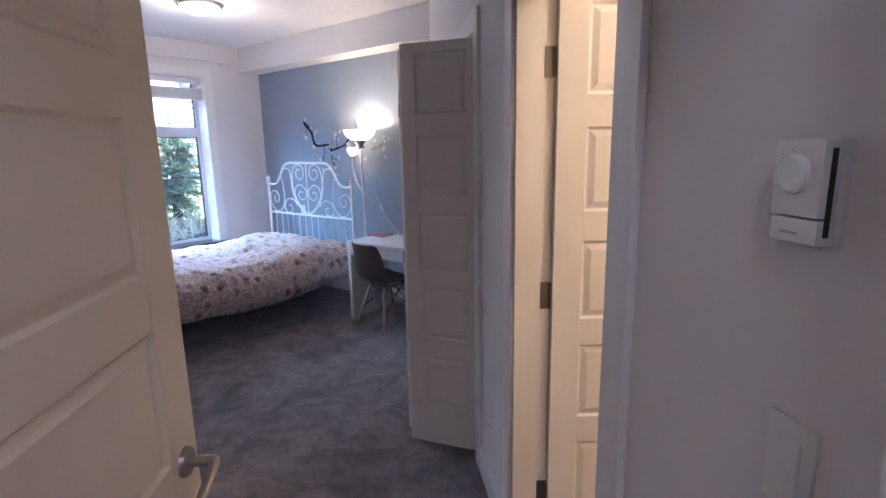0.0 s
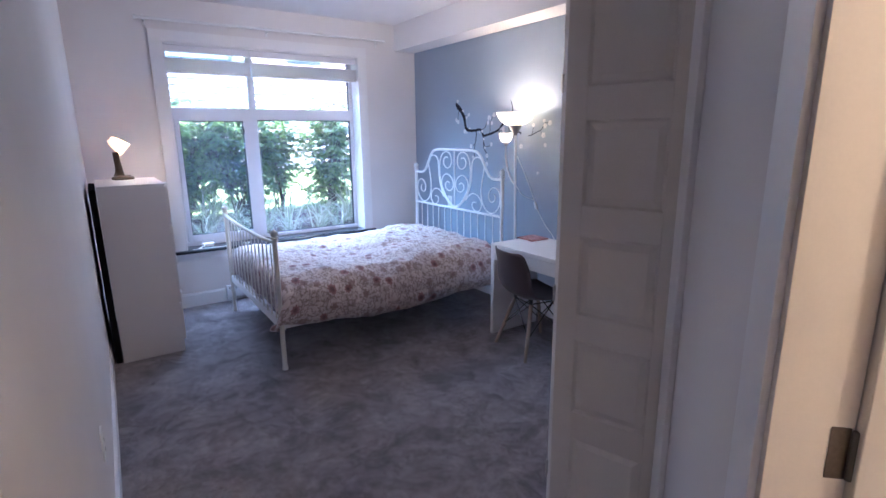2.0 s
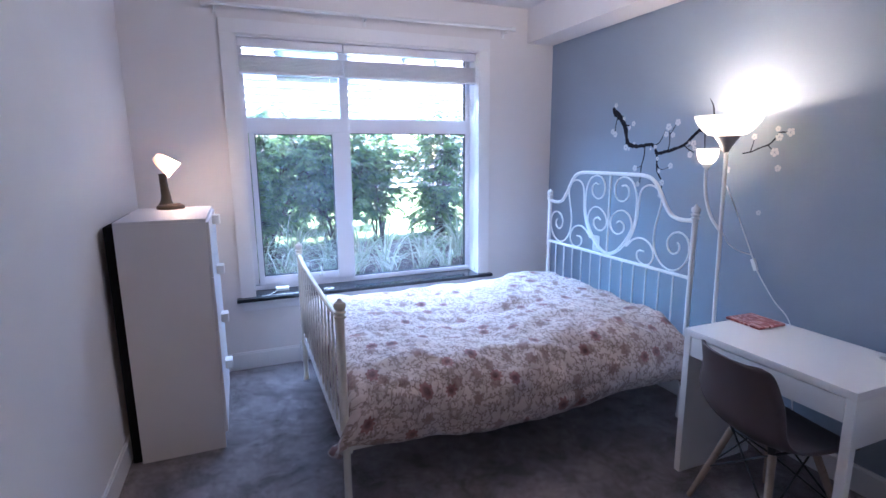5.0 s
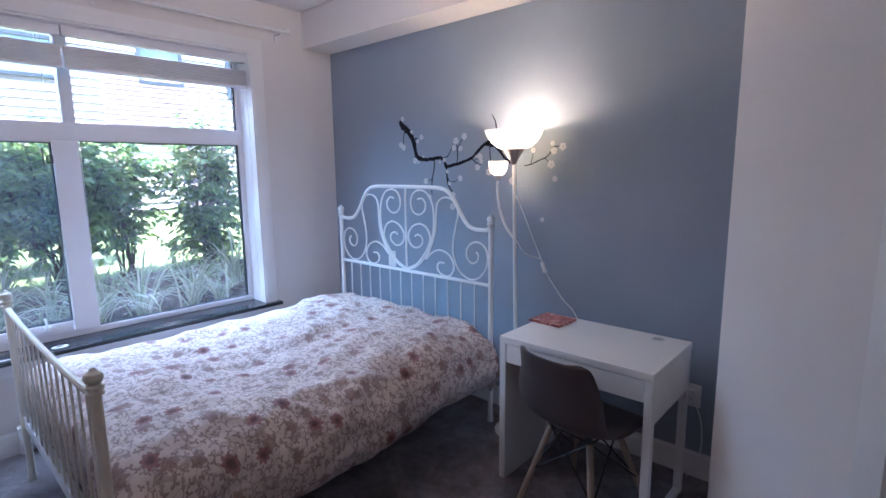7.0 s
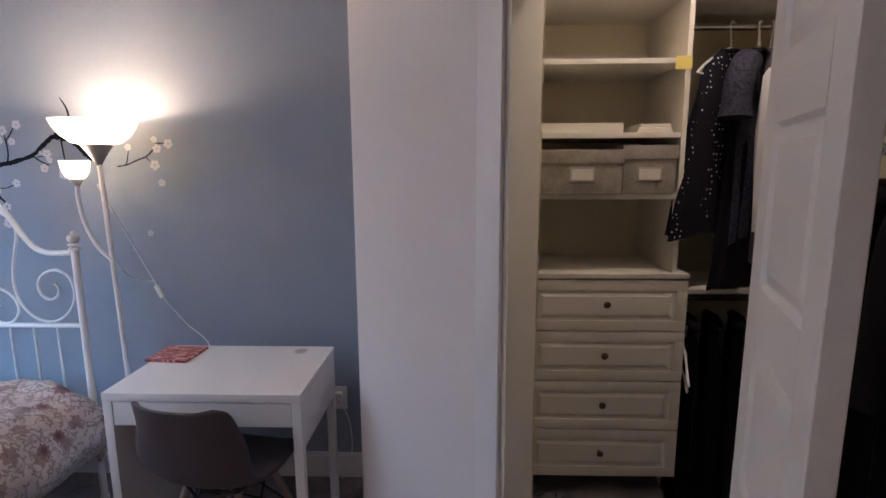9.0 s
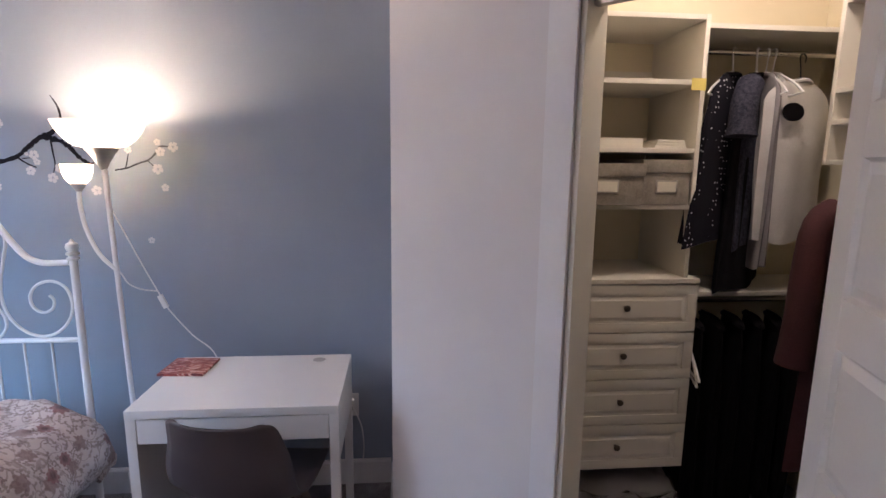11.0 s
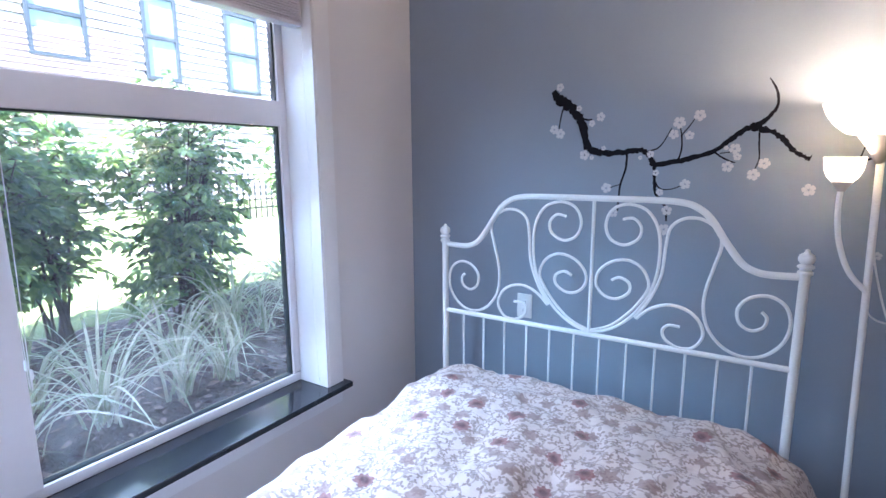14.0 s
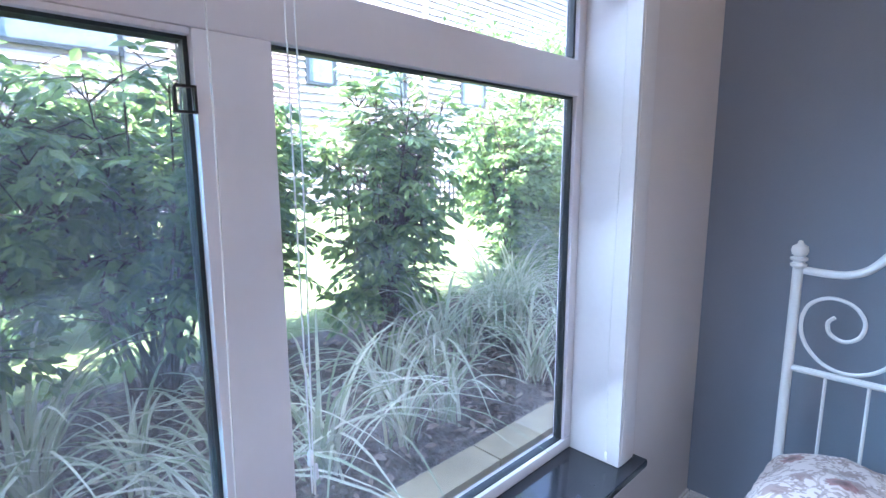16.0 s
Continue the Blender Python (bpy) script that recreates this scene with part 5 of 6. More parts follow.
for k in range(4):
    z0 = 0.090 + k * 0.2905
    d = new("drawer")
    d.parent = ch
    box_part("drawer_front", (CX0 + 0.004, CX1 - 0.004, CY1 + 0.0005, CY1 + 0.017, z0, z0 + 0.287), DRESSER, d, 0.0018)
    box_part("drawer_box", (CX0 + 0.03, CX1 - 0.03, CY0 + 0.03, CY1 - 0.002, z0 + 0.02, z0 + 0.22), DRESSER, d, 0.001)
    box_part("handle", (-4.890, -4.810, CY1 + 0.017, CY1 + 0.058, z0 + 0.235, z0 + 0.286), PLASTIC_W, d, 0.006)
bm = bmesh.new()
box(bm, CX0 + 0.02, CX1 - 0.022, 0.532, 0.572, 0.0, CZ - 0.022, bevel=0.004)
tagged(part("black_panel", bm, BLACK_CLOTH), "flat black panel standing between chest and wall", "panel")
tl = thing("table_lamp", "small bronze table lamp with a tilted alabaster shade, lit", "table lamp", pose(-5.115, 0.765, CZ) @ Matrix.Scale(1.05, 4))
bm = bmesh.new()
lathe(bm, [(0, 0.0), (0.072, 0.0), (0.074, 0.012), (0.068, 0.022), (0.058, 0.024), (0.052, 0.030), (0.0, 0.030)], 0, 0, 32)
part("base", bm, BRONZE).parent = tl
bm = bmesh.new()
tube(bm, spline([(0, -0.02, 0.024), (0, -0.018, 0.07), (0, -0.022, 0.13), (0, -0.026, 0.20)], 4), [0.042, 0.036, 0.031, 0.028, 0.026, 0.0245, 0.0235, 0.0225, 0.0215, 0.021, 0.0205, 0.02, 0.02], 14)
part("stem", bm, BRONZE).parent = tl
bm = bmesh.new()
prof = [(0.026, -0.105), (0.040, -0.085), (0.052, -0.045), (0.058, 0.0), (0.066, 0.045), (0.064, 0.046), (0.055, 0.0), (0.049, -0.045), (0.037, -0.083), (0.02, -0.102)]
lathe(bm, prof, 0, 0, 24)
part("shade", bm, SHELL_SHADE, m=pose(0, 0.012, 0.240, rx=229) @ Matrix.Scale(0.80, 4)).parent = tl
bm = bmesh.new()
bmesh.ops.create_uvsphere(bm, u_segments=12, v_segments=8, radius=0.016, matrix=Matrix.Translation((0, 0.018, 0.236)))
part("bulb", bm, BULB).parent = tl

# ---- sill clutter ----
ad = thing("cable_adapter", "white adapter box with a loose white cable on the sill", "adapter")
box_part("box", (-5.70, -5.64, 1.36, 1.455, 0.552, 0.580), PLASTIC_W, ad, 0.004)
bm = bmesh.new()
tube(bm, spline([(-5.642, 1.37, 0.562), (-5.560, 1.30, 0.555), (-5.545, 1.25, 0.555), (-5.550, 1.32, 0.555), (-5.535, 1.42, 0.556), (-5.540, 1.52, 0.555), (-5.575, 1.60, 0.555)], 6), 0.003, 6)
part("cable", bm, PLASTIC_W, ad)
bm = bmesh.new()
for k in range(3):
    r = 0.028 - 0.005 * k
    tube(bm, [(-5.57 + r * math.cos(a), 1.745 + 1.4 * r * math.sin(a), 0.5545 + 0.002 * k) for a in (2 * math.pi * i / 18 for i in range(18))], 0.0022, 5, close=True)
tagged(part("coiled_cord", bm, PLASTIC_W), "white blind cord coiled on the black sill", "cord")


# ---- closet ----
UX0, UX1, UY0, UY1 = -1.842, -1.232, 3.272, 3.695
unit = thing("closet_organizer", "cream closet organizer with open shelves above four drawers", "shelving unit")
box_part("side_panel", (UX0, UX0 + 0.018, UY0 + 0.018, UY1, 1.16, 2.175), CLOSET_BOARD, unit, 0.001)
box_part("side_panel", (UX1 - 0.060, UX1 - 0.042, UY0 + 0.018, UY1, 1.16, 2.175), CLOSET_BOARD, unit, 0.001)
box_part("side_panel", (UX0, UX0 + 0.018, UY0 + 0.02, UY1, 0.345, 1.14), CLOSET_BOARD, unit, 0.001)
box_part("side_panel", (UX1 - 0.018, UX1, UY0 + 0.02, UY1, 0.345, 1.14), CLOSET_BOARD, unit, 0.001)
box_part("deck", (UX0, UX1, UY0 - 0.004, UY1, 1.141, 1.160), CLOSET_BOARD, unit, 0.002)
box_part("top_shelf", (UX0 + 0.0185, UX1 - 0.0605, UY0 + 0.02, UY1, 2.155, 2.174), CLOSET_BOARD, unit, 0.001)
box_part("bottom_panel", (UX0 + 0.0185, UX1 - 0.0185, UY0 + 0.021, UY1, 0.345, 0.363), CLOSET_BOARD, unit, 0.001)
for z in (1.438, 1.660, 1.918):
    box_part("shelf", (UX0 + 0.0185, UX1 - 0.0605, UY0 + 0.02, UY1 - 0.002, z, z + 0.019), CLOSET_BOARD, unit, 0.001)
box_part("back_cleat", (UX0 + 0.02, UX1 - 0.062, UY1 - 0.018, UY1 - 0.001, 1.945, 2.03), CLOSET_BOARD, unit, 0.001)
for k in range(4):
    z1 = 1.134 - k * 0.2025
    z0 = z1 - 0.198
    d = new("drawer")
    d.parent = unit
    x0, x1, y = UX0 + 0.002, UX1 - 0.002, UY0
    bm = bmesh.new()
    box(bm, x0, x1, y + 0.006, y + 0.019, z0, z1)
    e = 0.040
    for dims in ((x0, x1, y, y + 0.006, z1 - e, z1), (x0, x1, y, y + 0.006, z0, z0 + e), (x0, x0 + e, y, y + 0.006, z0 + e, z1 - e), (x1 - e, x1, y, y + 0.006, z0 + e, z1 - e)):
        box_part("front_rail", dims, CLOSET_BOARD, d, 0.0015)
    outer = [(x0 + e + 0.010, z0 + e + 0.010), (x1 - e - 0.010, z0 + e + 0.010), (x1 - e - 0.010, z1 - e - 0.010), (x0 + e + 0.010, z1 - e - 0.010)]
    inner = [(x0 + e + 0.026, z0 + e + 0.024), (x1 - e - 0.026, z0 + e + 0.024), (x1 - e - 0.026, z1 - e - 0.024), (x0 + e + 0.026, z1 - e - 0.024)]
    vo, vi = [bm.verts.new((a, y + 0.0058, c)) for a, c in outer], [bm.verts.new((a, y + 0.0005, c)) for a, c in inner]
    bm.faces.new(vi)
    for q in range(4):
        bm.faces.new((vo[q], vo[(q + 1) % 4], vi[(q + 1) % 4], vi[q]))
    part("drawer_front", bm, CLOSET_BOARD, d, smooth=0)
    bm = bmesh.new()
    lathe(bm, [(0.006, 0.0), (0.005, 0.010), (0.012, 0.015), (0.0135, 0.021), (0.010, 0.026), (0, 0.028)], 0, 0, 16)
    part("knob", bm, BRONZE, d, "dark bronze knob", m=pose((x0 + x1) / 2, y + 0.001, (z0 + z1) / 2 + 0.008, rx=90))
    box_part("drawer_box", (x0 + 0.03, x1 - 0.03, y + 0.02, UY1 - 0.03, z0 + 0.02, z1 - 0.03), CLOSET_BOARD, d, 0.0)
bm = bmesh.new()
box(bm, UX1 - 0.098, UX1 - 0.040, UY0 + 0.0165, UY0 + 0.0178, 1.897, 1.942)
tagged(part("sticky_note", bm, STICKER), "small yellow paper note stuck on the shelf edge", "note")


def storage_box(x0, x1, y0, h, label):
    t = thing("storage_box", label, "box", pose(0, 0, 1.4575), group="closet boxes")
    bm = bmesh.new()
    box(bm, x0, x1, y0, UY1 - 0.05, 0, h - 0.035, bevel=0.004)
    part("body", bm, BOX_CLOTH).parent = t
    bm = bmesh.new()
    box(bm, x0 - 0.005, x1 + 0.005, y0 - 0.006, UY1 - 0.045, h - 0.05, h, bevel=0.004)
    part("lid", bm, BOX_CLOTH).parent = t
    xm = (x0 + x1) / 2
    bm = bmesh.new()
    box(bm, xm - 0.045, xm + 0.045, y0 - 0.004, y0 + 0.001, 0.045, 0.098, bevel=0.001)
    part("label_holder", bm, STEEL).parent = t
    bm = bmesh.new()
    box(bm, xm - 0.038, xm + 0.038, y0 - 0.006, y0 - 0.003, 0.052, 0.091)
    part("card", bm, PAPER).parent = t
    return t


storage_box(-1.795, -1.505, UY0 - 0.012, 0.160, "grey-beige storage box with a label holder on the closet shelf")
storage_box(-1.496, -1.305, UY0 + 0.012, 0.176, "grey-beige patterned storage box with a label holder, beside another")
for x0, x1, h, lab in ((-1.80, -1.49, 0.038, "flat cream box lying on the closet shelf"), (-1.44, -1.31, 0.034, "small stack of cream paper on the closet shelf")):
    n_sheets = 1 if h > 0.035 else 3
    t = thing("flat_box" if n_sheets == 1 else "paper_stack", lab, "box" if n_sheets == 1 else "papers")
    for q in range(n_sheets):
        z = 1.679 + q * h / n_sheets
        box_part("lid" if n_sheets == 1 else "paper_pad", (x0 + 0.006 * q, x1 - 0.004 * q, UY0 + 0.05, UY1 - 0.08, z, z + h / n_sheets - 0.001), PAPER, t, 0.001)
# shelf, rail and second unit
sh = thing("closet_shelf", "cream closet shelf with a hanging rail under it", "shelf")
box_part("board", (UX1 - 0.041, -0.47, 3.300, 3.695, 2.128, 2.147), CLOSET_BOARD, sh, 0.001)
bm = bmesh.new()
tube(bm, [(UX1 - 0.041, 3.46, 2.078), (-0.465, 3.46, 2.078)], 0.0125, 12)
part("rail", bm, CHROME, sh)
sh = thing("closet_shelf", "low cream closet shelf above a second hanging rail", "shelf")
box_part("board", (UX1 + 0.001, -0.47, 3.36, 3.695, 1.062, 1.080), CLOSET_BOARD, sh, 0.001)
bm = bmesh.new()
tube(bm, [(UX1 + 0.001, 3.46, 1.02), (-0.465, 3.46, 1.02)], 0.0125, 12)
part("rail", bm, CHROME, sh)
side = thing("closet_side_unit", "cream closet side unit with open shelves", "shelving unit")
box_part("side_panel", (-0.90, -0.47, 3.105, 3.123, 1.62, 2.19), CLOSET_BOARD, side, 0.001)
box_part("side_panel", (-0.90, -0.47, 2.50, 2.518, 1.62, 2.19), CLOSET_BOARD, side, 0.001)
for z in (1.62, 1.76, 1.87, 2.172):
    box_part("shelf", (-0.90, -0.472, 2.519, 3.104, z, z + 0.018), CLOSET_BOARD, side, 0.001)
box_part("support", (-0.50, -0.472, 2.519, 3.104, 0.0, 1.619), CLOSET_BOARD, side, 0.001)
bm = bmesh.new()
tube(bm, [(-0.80, 2.20, 1.60), (-0.80, 3.10, 1.60)], 0.0125, 10)
part("rail", bm, CHROME, side)
for y, z0, lab in ((2.80, 1.890, "flat dark folded cloth on the side shelf"), (2.75, 1.778, "folded pale cloth on the side shelf")):
    bm = bmesh.new()
    box(bm, -0.89, -0.60, y - 0.16, y + 0.16, z0, z0 + 0.05, bevel=0.018, seg=3)
    tagged(part("folded_cloth", bm, GREY_CLOTH if z0 > 1.8 else PAPER), lab, "cloth")


def hanger(m, material=PLASTIC_W, label="white plastic clothes hanger on the rail"):
    """Local x across the shoulders, hook at the origin."""
    t = thing("clothes_hanger", label, "hanger", m, group="closet hangers")
    bm = bmesh.new()
    tube(bm, spline([(0.018, 0, -0.012), (0.022, 0, 0.008), (0.0, 0, 0.020), (-0.018, 0, 0.005), (-0.008, 0, -0.03), (0, 0, -0.075)], 5), 0.0028, 7)
    part("hook", bm, material).parent = t
    bm = bmesh.new()
    tube(bm, spline([(0, 0, -0.075), (0.06, 0, -0.095), (0.14, 0, -0.135), (0.20, 0, -0.175), (0.19, 0, -0.185), (0, 0, -0.185), (-0.19, 0, -0.185), (-0.20, 0, -0.175), (-0.14, 0, -0.135), (-0.06, 0, -0.095), (0, 0, -0.075)], 4), 0.0045, 7)
    part("bar", bm, material).parent = t
    return t


def garment(name, m, material, shoulders, hem, length, depth, label, category, seed=1, neck=0.06, sleeves=0.0):
    """Hanging cloth: a closed sleeve of folds from the shoulder line to the hem."""
    bm = bmesh.new()
    rows_n, ring_n = 22, 36
    rings = []
    for j in range(rows_n + 1):
        f = j / rows_n
        w = shoulders + (hem - shoulders) * f ** 1.3
        if f < 0.12:
            w = neck + (shoulders - neck) * (f / 0.12) ** 0.6
        z = -0.085 - f * length
        ring = []
        for i in range(ring_n):
            a = 2 * math.pi * i / ring_n
            fold = 1 + (0.10 + 0.35 * f) * 0.5 * noise.noise(Vector((math.cos(a) * 2.2 + seed, math.sin(a) * 2.2, f * 1.2))) + 0.10 * f * math.sin(a * 7 + seed * 2)
            dd = depth * (0.35 + 0.65 * min(1, f * 2.5))
            ring.append(bm.verts.new((w * math.cos(a) * fold, dd * math.sin(a) * fold, z + 0.012 * math.sin(a * 3 + seed) * f)))
        rings.append(ring)
    for a, b2 in zip(rings, rings[1:]):
        for i in range(ring_n):
            bm.faces.new((a[i], a[(i + 1) % ring_n], b2[(i + 1) % ring_n], b2[i]))
    bm.faces.new(rings[0])
    ob = part(name, bm, material, smooth=70)
    ob.matrix_world = m
    extras = []
    if sleeves:
        for s in (-1, 1):
            bm = bmesh.new()
            tube(bm, spline([(s * shoulders * 0.75, 0, -0.13), (s * (shoulders + 0.03), 0.01, -0.22), (s * (shoulders + 0.05), 0.01, -0.22 - sleeves)], 5), [0.035] + [0.05] * 8 + [0.055, 0.06], 14)
            extras.append(part("sleeve", bm, material, smooth=70))
    bm = bmesh.new()
    tube(bm, [(neck * 1.02 * math.cos(t), depth * 0.42 * math.sin(t), -0.088 - 0.012 * math.cos(t) ** 2) for t in (2 * math.pi * i / 20 for i in range(20))], 0.009, 7, close=True)
    extras.append(part("waistband" if name == "trousers" else "collar", bm, material))
    for extra in extras:
        extra.parent = ob
    return tagged(ob, label, category, group="closet clothes")


RY, RZ = 3.46, 2.078
for k, (x, turn, mat_, sh_w, hem_w, ln, dep, name, lab) in enumerate((
        (-1.055, 34, DOTTED, 0.165, 0.320, 0.70, 0.045, "dress", "black dress with small white dots hanging in the closet"),
        (-0.955, 50, NAVY_CLOTH, 0.17, 0.18, 0.72, 0.040, "blouse", "dark patterned short-sleeved blouse on a hanger"),
        (-0.950, 40, BLACK_CLOTH, 0.17, 0.24, 0.90, 0.050, "dress", "plain black dress on a hanger"),
        (-0.910, 75, GREY_CLOTH, 0.17, 0.17, 0.80, 0.030, "shirt", "grey shirt on a hanger"),
        (-0.880, 84, BAG_CLOTH, 0.11, 0.10, 0.66, 0.018, "shirt", "pale cloth shirt on a hanger"))):
    m = pose(x, RY, RZ, rz=turn)
    hanger(m)
    garment(name, m, mat_, sh_w, hem_w, ln, dep, lab, "clothing", seed=k + 1, sleeves=0.13 if name == "blouse" else 0.0)
gb = pose(-0.800, 3.40, RZ - 0.03, rz=20)
hanger(gb, BLACK, "black clothes hanger inside the garment bag")
garment("garment_bag", gb, BAG_CLOTH, 0.215, 0.19, 0.66, 0.060, "white cloth garment bag hanging in the closet", "garment bag", seed=11)
bm = bmesh.new()
lathe(bm, [(0.045, 0.0), (0.045, 0.004), (0, 0.004)], 0, 0, 24)
wn_ob = part("garment_bag_window", bm, BLACK_CLOTH, m=pose(-0.895, 3.300, 1.825, rx=90, rz=20) @ Matrix.Diagonal((1.5, 0.8, 1, 1)))
tagged(wn_ob, "dark oval viewing window of the garment bag", "bag window")
for k, (y, mat_, lab) in enumerate(((2.84, BLACK_CLOTH, "black jacket hanging from the side rail"), (2.94, RED_CLOTH, "brick red coat hanging from the side rail"), (2.70, BLACK_CLOTH, "black coat hanging from the side rail"), (2.55, GREY_CLOTH, "grey coat hanging from the side rail"))):
    m = pose((-0.80, -0.87, -0.80, -0.80)[k], y, 1.60, rz=4 + 3 * k)
    hanger(m, BLACK if k % 2 == 0 else PLASTIC_W, "clothes hanger on the side rail")
    garment("coat", m, mat_, 0.16, 0.18, (1.02, 0.98, 1.25, 1.20)[k], 0.055, lab, "clothing", seed=20 + k, sleeves=0.45)
bm = bmesh.new()
for k in range(9):
    a = k * 0.7
    tube(bm, [(-0.98 + 0.01 * math.cos(a), 2.86 + 0.05 * math.sin(a), 1.50), (-1.02 + 0.012 * math.cos(a), 2.86 + 0.06 * math.sin(a), 1.25), (-1.03, 2.86 + 0.06 * math.sin(a), 0.95)], 0.012, 6)
tagged(part("plastic_cover", bm, FILM), "clear plastic garment cover over the red coat", "plastic cover")
for k in range(6):
    m = pose(-1.14 + 0.10 * k, 3.46, 1.02, rz=80 - 4 * k)
    garment("trousers", m, BLACK_CLOTH, 0.15, 0.15, 0.86, 0.045, "dark trousers hanging from the low rail", "clothing", seed=40 + k, neck=0.13)
hanger(pose(-1.185, 3.40, 0.93, rz=75), PLASTIC_W, "empty white clothes hanger by the drawers")
hanger(pose(-1.165, 3.41, 0.90, rz=70), PLASTIC_W, "second empty white clothes hanger by the drawers")


def crumpled(name, dims, seed, material, label, category, rough=0.03, cuts=9):
    x0, x1, y0, y1, z0, z1 = dims
    bm = bmesh.new()
    bmesh.ops.create_cube(bm, size=1.0)
    bmesh.ops.subdivide_edges(bm, edges=bm.edges[:], cuts=cuts, use_grid_fill=True)
    for v in bm.verts:
        p = v.co.copy()
        s = 1 - 0.35 * max(abs(p.x), abs(p.y)) ** 4 * 8 * (1 if p.z > 0 else 0.2)
        d = rough * noise.noise(Vector((p.x * 5 + seed, p.y * 5, p.z * 5))) + rough * 0.6 * abs(noise.noise(Vector((p.x * 12 + seed, p.y * 12, p.z * 9))))
        x, y, z = (p.x + 0.5), (p.y + 0.5), (p.z + 0.5) * (0.75 + 0.25 * s)
        v.co = Vector((x0 + x * (x1 - x0) + d, y0 + y * (y1 - y0) + d, max(z0, z0 + z * (z1 - z0) + (d if p.z > 0 else 0))))
    return tagged(part(name, bm, material, smooth=25), label, category)


crumpled("blanket_bundle", (-1.80, -1.28, 3.22, 3.62, 0.0, 0.23), 3, GREY_CLOTH, "grey folded bedding stored under the drawers", "bedding", 0.03)
crumpled("plastic_bag", (-1.815, -1.27, 3.20, 3.64, 0.002, 0.262), 8, FILM, "crumpled clear plastic bag round the bedding", "plastic bag", 0.045, 12)
cb = thing("cardboard_box", "brown cardboard box on the closet floor", "box")
box_part("body", (-1.16, -0.82, 2.90, 3.24, 0.0, 0.16), CARD, cb, 0.003)
box_part("flap", (-1.16, -0.995, 2.90, 3.24, 0.161, 0.165), CARD, cb, 0.0)
box_part("flap", (-0.985, -0.82, 2.90, 3.24, 0.161, 0.165), CARD, cb, 0.0)

# ---- outdoors ----
def ground_height(x, y):
    """Soil bed that rises from the house to the lawn."""
    t = min(max((-6.15 - x) / 1.15, 0), 1)
    return 0.33 + 0.24 * t + 0.02 * noise.noise(Vector((x * 2.5, y * 2.5, 0))) * (1 if x > -7.4 else 0.3)


def strip(name, x0, x1, y0, y1, nx, ny, material, label, category, dz=0.0):
    verts, faces = [], []
    for j in range(ny + 1):
        for i in range(nx + 1):
            x, y = x0 + (x1 - x0) * i / nx, y0 + (y1 - y0) * j / ny
            verts.append((x, y, ground_height(x, y) + dz))
    for j in range(ny):
        for i in range(nx):
            a = j * (nx + 1) + i
            faces.append((a, a + 1, a + nx + 2, a + nx + 1))
    me = bpy.data.meshes.new(name)
    me.from_pydata(verts, [], faces)
    me.materials.append(material)
    me.update()
    for p in me.polygons:
        p.use_smooth = True
    return tagged(new(name, me), label, category, kind="structure")


strip("ground_bed", -7.45, -5.95, -2.0, 8.0, 40, 160, SOIL, "dark mulched garden soil outside the window", "soil")
strip("ground", -60.0, -7.45, -60, 60, 60, 60, LAWN, "sunlit green lawn beyond the shrubs", "lawn")
structure("ground_far", [(-300, -60.01, -300, 300, 0.2, 0.55), (-60, 200, 60.01, 300, 0.2, 0.55), (-60, 200, -300, -60.01, 0.2, 0.55)], LAWN, "plain green ground reaching the horizon", "ground")
kerb = thing("kerb", "weathered yellowish stone edging beside the house", "kerb", kind="structure")
for k in range(10):
    box_part("kerb_stone", (-6.17, -6.02, -2.0 + 1.0 * k, -1.006 + 1.0 * k, 0.25, 0.392), KERB, kerb, 0.008)
structure("foundation", (-6.015, -5.805, -8, 12, 0.0, 0.30), KERB, "concrete strip at the foot of the house wall", "foundation")
# last box is an unseen slab, its height set to shade the lower shrubs
structure("outer_wall_and_shade_slab", [(-5.88, -5.805, -8.0, 1.10, 0.3, H), (-5.88, -5.805, 3.14, 12.0, 0.3, H), (-5.88, -5.805, 1.10, 3.14, 0.3, 0.50), (-5.88, -5.805, 1.10, 3.14, 2.44, H), (-5.94, -5.70, -8.0, 12.0, 3.46, 5.9)], SIDING, "outer house wall round the window, with an added shading slab above", "wall")


def mesh_object(name, verts, faces, material, smooth=False):
    me = bpy.data.meshes.new(name)
    me.from_pydata(verts, [], faces)
    me.materials.append(material)
    me.update()
    if smooth:
        for p in me.polygons:
            p.use_smooth = True
    return me


